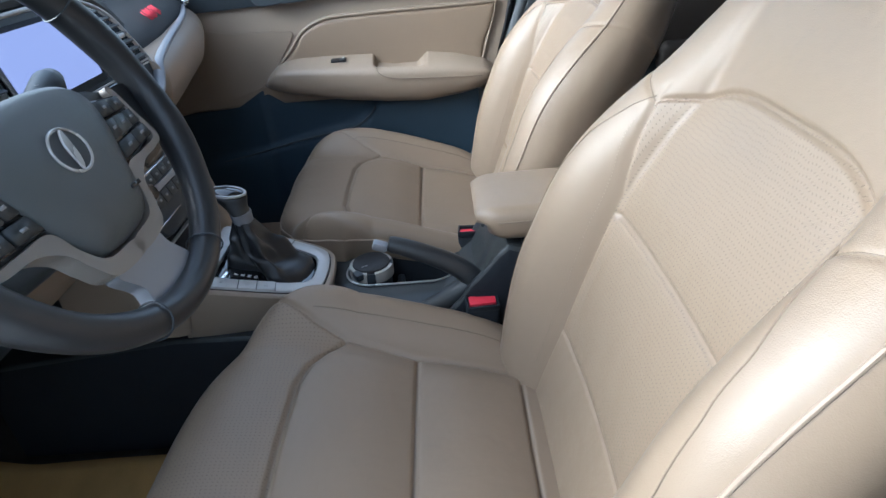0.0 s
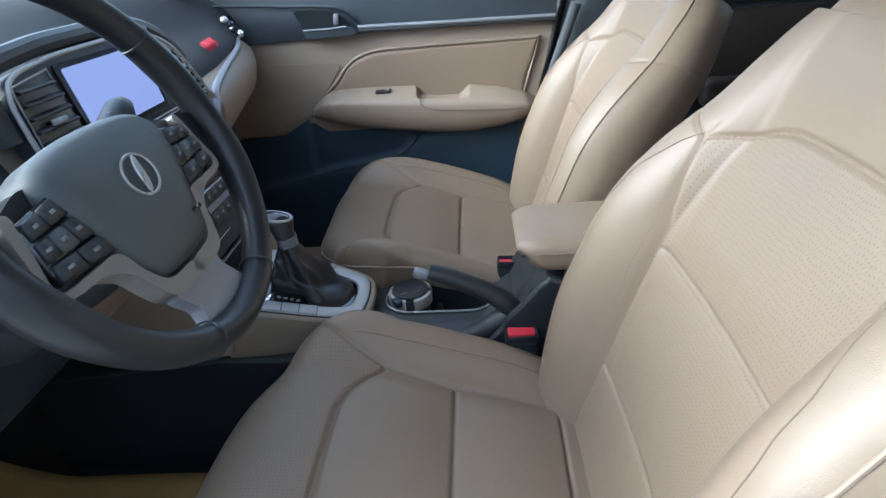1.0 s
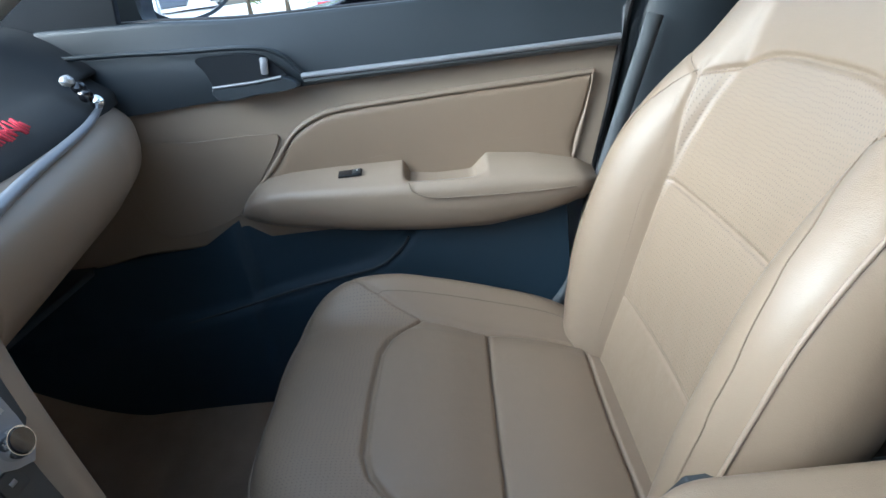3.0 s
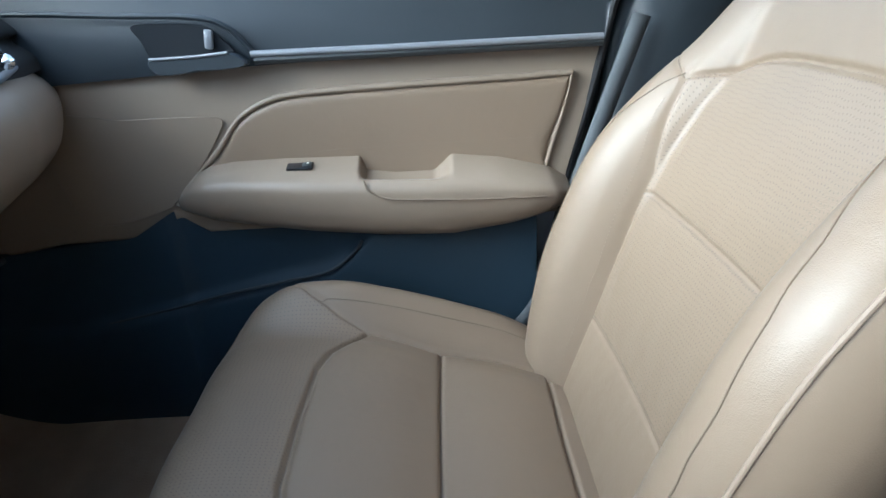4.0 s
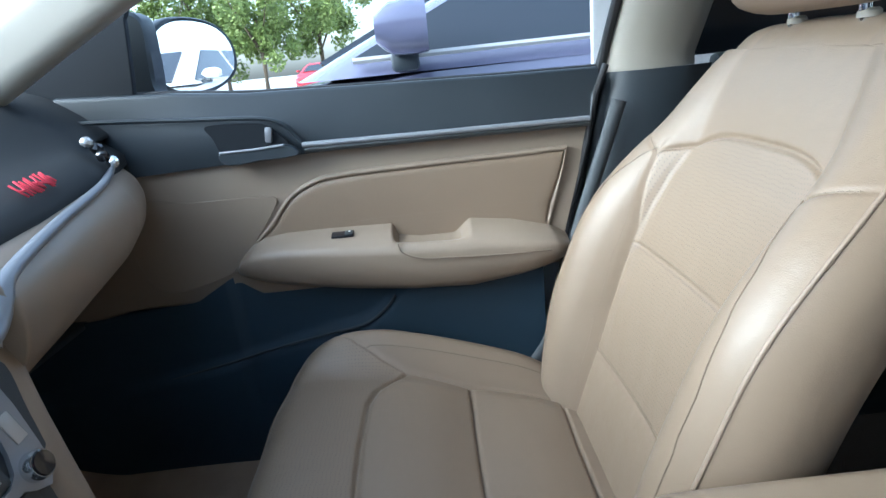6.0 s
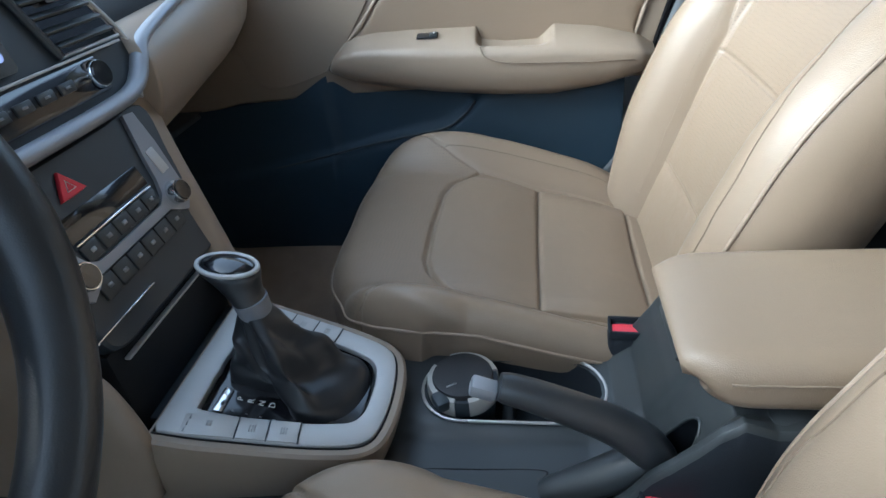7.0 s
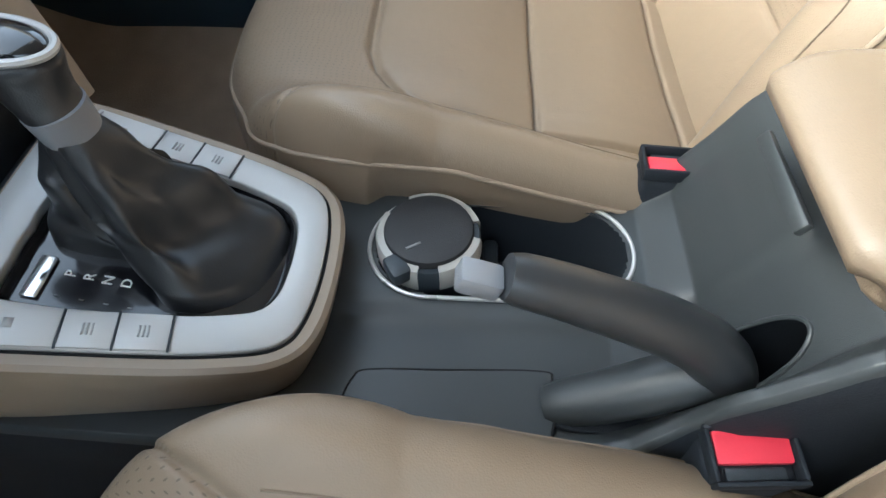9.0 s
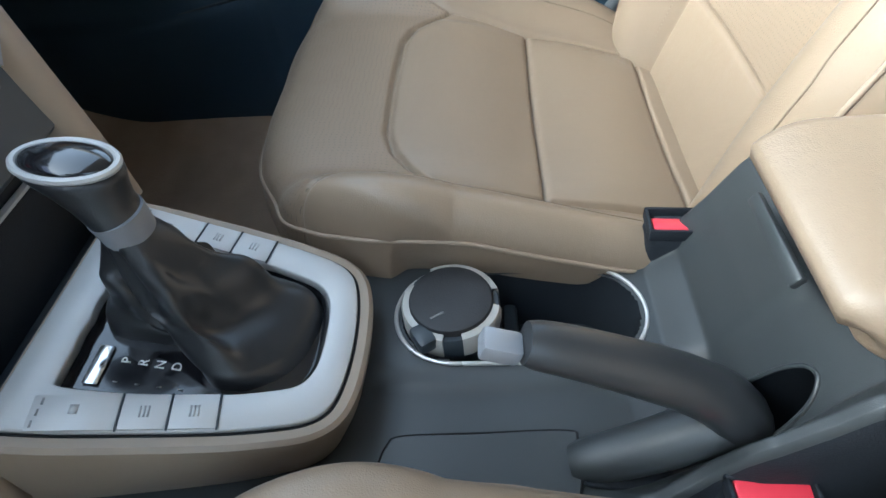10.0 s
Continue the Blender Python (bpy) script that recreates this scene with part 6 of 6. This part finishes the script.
def rear_bench():
    b = thing("rear_bench", "dark shaded beige rear bench seat", "bench seat")
    rings = []
    for yy in np.linspace(-0.64, 0.64, 20):
        e = 1 - 0.06 * (abs(yy) / 0.64) ** 6
        rings.append([(x, CENTRE + yy, z * e) for x, z in ((0.78, 0.40), (0.76, 0.52), (0.79, 0.585), (0.86, 0.60), (1.15, 0.56), (1.25, 0.54), (1.25, 0.40))])
    part("cushion", loft_bm(rings), LEATHER, b, sharp=60)
    rings = []
    for yy in np.linspace(-0.64, 0.64, 20):
        e = 1 - 0.03 * (abs(yy) / 0.64) ** 6
        rings.append([(x, CENTRE + yy, z * e) for x, z in ((1.16, 0.54), (1.20, 0.70), (1.30, 0.92), (1.37, 1.06), (1.42, 1.10), (1.50, 1.08), (1.48, 0.54))])
    part("backrest", loft_bm(rings), LEATHER, b, sharp=60)


rear_bench()
shelf = part("parcel_shelf", box_bm((0.5, 1.4, 0.02), pose(1.75, CENTRE, 1.08), 0.004), CARPETD, None)
tagged(shelf, "dark parcel shelf under the rear window", "shelf", kind="structure")
pane = part("window_1", box_bm((0.004, 1.25, 0.70), pose(1.78, CENTRE, 1.30, 0, -62, 0), 0), TINT, None, smooth=False)
tagged(pane, "dark tinted rear window", "window", kind="structure")
bonnet = part("bonnet", box_bm((1.15, 1.60, 0.05), pose(-1.66, CENTRE, 0.965, 0, -5, 0), 0.02, 3), BODYPAINT, None)
tagged(bonnet, "silver painted bonnet beyond the windscreen", "bonnet", kind="structure")

# ---- outside ----
ground = part("ground", box_bm((900, 900, 0.1), pose(0, 0, -0.05), 0), GROUNDM, None, smooth=False)
tagged(ground, "pale dusty concrete parking ground", "ground", kind="structure")


def parked_car(name, label, m, paint, glass=TINT):
    """A saloon, nose towards -x, standing on z = 0, middle at the origin."""
    c = thing(name, label, "car", "parked cars")
    st = [(-2.25, 0.42, 0.55, 0.62), (-2.18, 0.30, 0.72, 0.74), (-1.95, 0.24, 0.82, 0.84), (-1.4, 0.22, 0.92, 0.88), (-0.85, 0.22, 0.985, 0.90), (0.0, 0.22, 1.0, 0.905), (0.9, 0.22, 1.03, 0.905), (1.6, 0.22, 1.06, 0.89), (2.05, 0.24, 1.05, 0.84), (2.2, 0.35, 0.98, 0.76), (2.25, 0.5, 0.85, 0.66)]
    rings = []
    for x, z0, z1, hw in st:
        ring = []
        for u, v in ((-0.9, z0), (-1, z0 + 0.10), (-1.0, (z0 + z1) / 2), (-0.985, z1 - 0.10), (-0.95, z1 - 0.02), (-0.86, z1), (0, z1 + 0.02), (0.86, z1), (0.95, z1 - 0.02), (0.985, z1 - 0.10), (1.0, (z0 + z1) / 2), (1, z0 + 0.10), (0.9, z0)):
            ring.append((x, u * hw, v))
        rings.append(ring)
    body = part("body", loft_bm(rings), paint, c, sharp=40)
    cab = []
    for f in np.linspace(0, 1, 9):
        z = 0.97 + 0.50 * f
        xa = interp(f, [0, 0.85, 1], [-1.22, -0.32, 0.0])
        xb = interp(f, [0, 0.85, 1], [1.75, 1.05, 0.85])
        hw = interp(f, [0, 0.85, 1], [0.86, 0.64, 0.55])
        cab.append([((xa + xb) / 2 + u, v, z) for u, v in round_rect(xb - xa, 2 * hw, 0.18, 5)])
    roofm = part("roof", loft_bm(cab), paint, c, sharp=50)
    # side windows, windscreen, standing slightly proud
    for s in (-1, 1):
        for x0, x1, x0t, x1t in ((-1.03, 0.28, -0.28, 0.24), (0.36, 1.30, 0.33, 0.95)):
            quad = []
            for xx, zz in ((x0, 1.02), (x1, 1.03), (x1t, 1.37), (x0t, 1.37)):
                f = (zz - 0.97) / 0.5
                hw = interp(f, [0, 0.85, 1], [0.86, 0.64, 0.55]) + 0.006
                quad.append((xx, s * hw, zz))
            inner = [(x, y - s * 0.02, z) for x, y, z in quad]
            part("side_window", loft_bm([quad, inner]), glass, c, "dark side window", smooth=False)
        mm = part("mirror", loft_bm([[(-0.95 + 0.10 * k, s * (0.98 + 0.115 * a), 1.075 + 0.085 * b * q) for a, b in round_rect(1.7, 1.5, 0.6, 4)] for k, q in ((0, 0.55), (0.35, 0.95), (0.8, 1.0), (1.2, 0.92))]), paint, c, "painted wing mirror", sharp=70)
        part("mirror_foot", box_bm((0.07, 0.12, 0.05), pose(-0.89, s * 0.905, 1.0), 0.012), BLACKP, mm)
        part("handle", box_bm((0.16, 0.03, 0.03), pose(0.20, s * 0.905, 0.90), 0.008), paint, c)
        for xs in (0.32,):
            part("door_gap", box_bm((0.006, 0.004, 0.70), pose(xs, s * 0.9045, 0.62), 0), BLACKP, c)
        part("door_gap", box_bm((0.006, 0.004, 0.62), pose(-1.08, s * 0.8985, 0.60), 0), BLACKP, c)
    for s in (-1, 1):
        part("belt_trim", tube_bm([(-1.03, s * 0.867, 1.012), (0.0, s * 0.872, 1.018), (1.30, s * 0.870, 1.030)], 0.009, 6), SILVER, c, "bright belt moulding")
    quad = [(-1.16, -0.60, 1.02), (-1.16, 0.60, 1.02), (-0.42, 0.46, 1.37), (-0.42, -0.46, 1.37)]
    part("windscreen", loft_bm([quad, [(x + 0.03, y, z - 0.02) for x, y, z in quad]]), glass, c, "dark windscreen", smooth=False)
    for x in (-1.42, 1.38):
        for s in (-1, 1):
            wm = pose(x, s * 0.80, 0.32, 90, 0, 0)
            wh = part("wheel", lathe_bm([(0.17, -0.10), (0.30, -0.11), (0.32, -0.08), (0.32, 0.08), (0.30, 0.11), (0.17, 0.10)], wm, 28), RUBBER, c, "black tyre")
            part("rim", lathe_bm([(0.02, -0.112), (0.10, -0.108), (0.19, -0.102), (0.19, 0.102), (0.10, 0.108), (0.02, 0.112)], wm, 20), SILVER, wh, "silver wheel rim")
    for s in (-1, 1):
        part("headlamp", box_bm((0.30, 0.22, 0.12), pose(-2.02, s * 0.66, 0.72, 0, -14, s * 24), 0.03, 3), CHROME, c, "clear headlamp")
        part("tail_lamp", box_bm((0.16, 0.24, 0.14), pose(2.14, s * 0.66, 0.92), 0.03, 3), RED, c, "red tail lamp")
    c.matrix_basis = m
    return c


neighbour = parked_car("parked_car", "pale pearl-white saloon parked alongside with dark windows", pose(0.93, 3.50, -0.03) @ Matrix.Scale(1.17, 4), CARPAINT)
for x, y, yaw, paint, lab in ((-19, 27, 80, WALLM, "white saloon parked across the lot"), (-14.5, 28, 80, WALLM, "white saloon parked far across the lot"), (-7.2, 44, 82, REDPAINT, "red saloon parked far across the lot"), (8.5, 1.6, 25, BODYPAINT, "silver saloon parked behind along the row")):
    c = copy_thing(neighbour, pose(x, y, 0, 0, 0, yaw))
    c["label"] = lab
    for o in c.children_recursive:
        if o.type == "MESH" and o.data.materials and o.data.materials[0] == CARPAINT:
            o.data = o.data.copy()
            o.data.materials[0] = paint

banner = thing("banner", "red banner with large white curved shape, beyond the windscreen", "banner", at=(-5.2, 7.0, 0))
part("banner_sheet", box_bm((0.04, 5.5, 0.9), pose(0, 0.2, 0.66, 0, 0, 0), 0.01), REDPAINT, banner)
arc_pts = [(0.04, -0.9 + 0.55 * math.cos(a), 0.62 + 0.45 * math.sin(a)) for a in np.linspace(0, math.pi, 20)]
part("white_arc", tube_bm(arc_pts, 0.10, 8), WALLM, banner, "white curved shape")
for yy in (-2.4, 2.8):
    part("banner_post", tube_bm([(-0.04, yy, 0), (-0.04, yy, 1.6)], 0.03, 8), SILVER, banner)
wallp = part("wall_north", box_bm((0.3, 40, 3.6), pose(-16, 4, 1.8), 0), WALLM, None, smooth=False)
tagged(wallp, "white rendered boundary wall beyond the cars", "wall", kind="structure")

# unseen wall, added to hold low sky light off the driver's doorway
walls = part("wall_light_block", box_bm((26, 0.3, 2.6), pose(2, -2.6, 1.3), 0), WALLG, None, smooth=False)
tagged(walls, "plain unseen wall added to block low side light", "wall", kind="structure")


def tree(x, y, h, seed):
    rng = random.Random(seed)
    t = thing("tree", "leafy green tree beyond the parking lot", "tree", "trees", at=(x, y, 0))
    bm = tube_bm([(0, 0, 0), (0.05, 0, h * 0.3), (0.0, 0.1, h * 0.6)], [0.16, 0.12, 0.07], 8)
    for k in range(6):
        a = rng.uniform(0, 6.28)
        tube_bm([(0, 0, h * (0.3 + 0.04 * k)), (math.cos(a) * h * 0.15, math.sin(a) * h * 0.15, h * 0.55), (math.cos(a) * h * 0.28, math.sin(a) * h * 0.28, h * 0.72)], [0.06, 0.04, 0.02], 6, bm=bm)
    part("trunk", bm, BARK, t)
    vs, fs = [], []
    clumps = [(rng.gauss(0, h * 0.17), rng.gauss(0, h * 0.17), h * (0.56 + rng.gauss(0, 0.14)), h * rng.uniform(0.06, 0.13)) for _ in range(40)]
    for cx, cy, cz, cr in clumps:
        for _ in range(170):
            d = Vector((rng.gauss(0, 1), rng.gauss(0, 1), rng.gauss(0, 1))).normalized() * cr * rng.random() ** 0.4
            p = Vector((cx, cy, cz)) + d
            u = Vector((rng.gauss(0, 1), rng.gauss(0, 1), rng.gauss(0, 1))).normalized()
            v = u.orthogonal().normalized()
            s = rng.uniform(0.08, 0.15)
            i = len(vs)
            vs += [tuple(p - u * s), tuple(p + v * s * 0.5), tuple(p + u * s), tuple(p - v * s * 0.5)]
            fs.append((i, i + 1, i + 2, i + 3))
    me = bpy.data.meshes.new("crown")
    me.from_pydata(vs, [], fs)
    tagged(finish("crown", me, LEAF, t, smooth=False), kind="stuff")


for k, (x, y, h) in enumerate(((-13.5, 34, 7.0), (-10.8, 35, 7.6), (-8.2, 33, 6.6), (-5.6, 36, 7.2), (4, 35, 8))):
    tree(x, y, h, 11 + k)
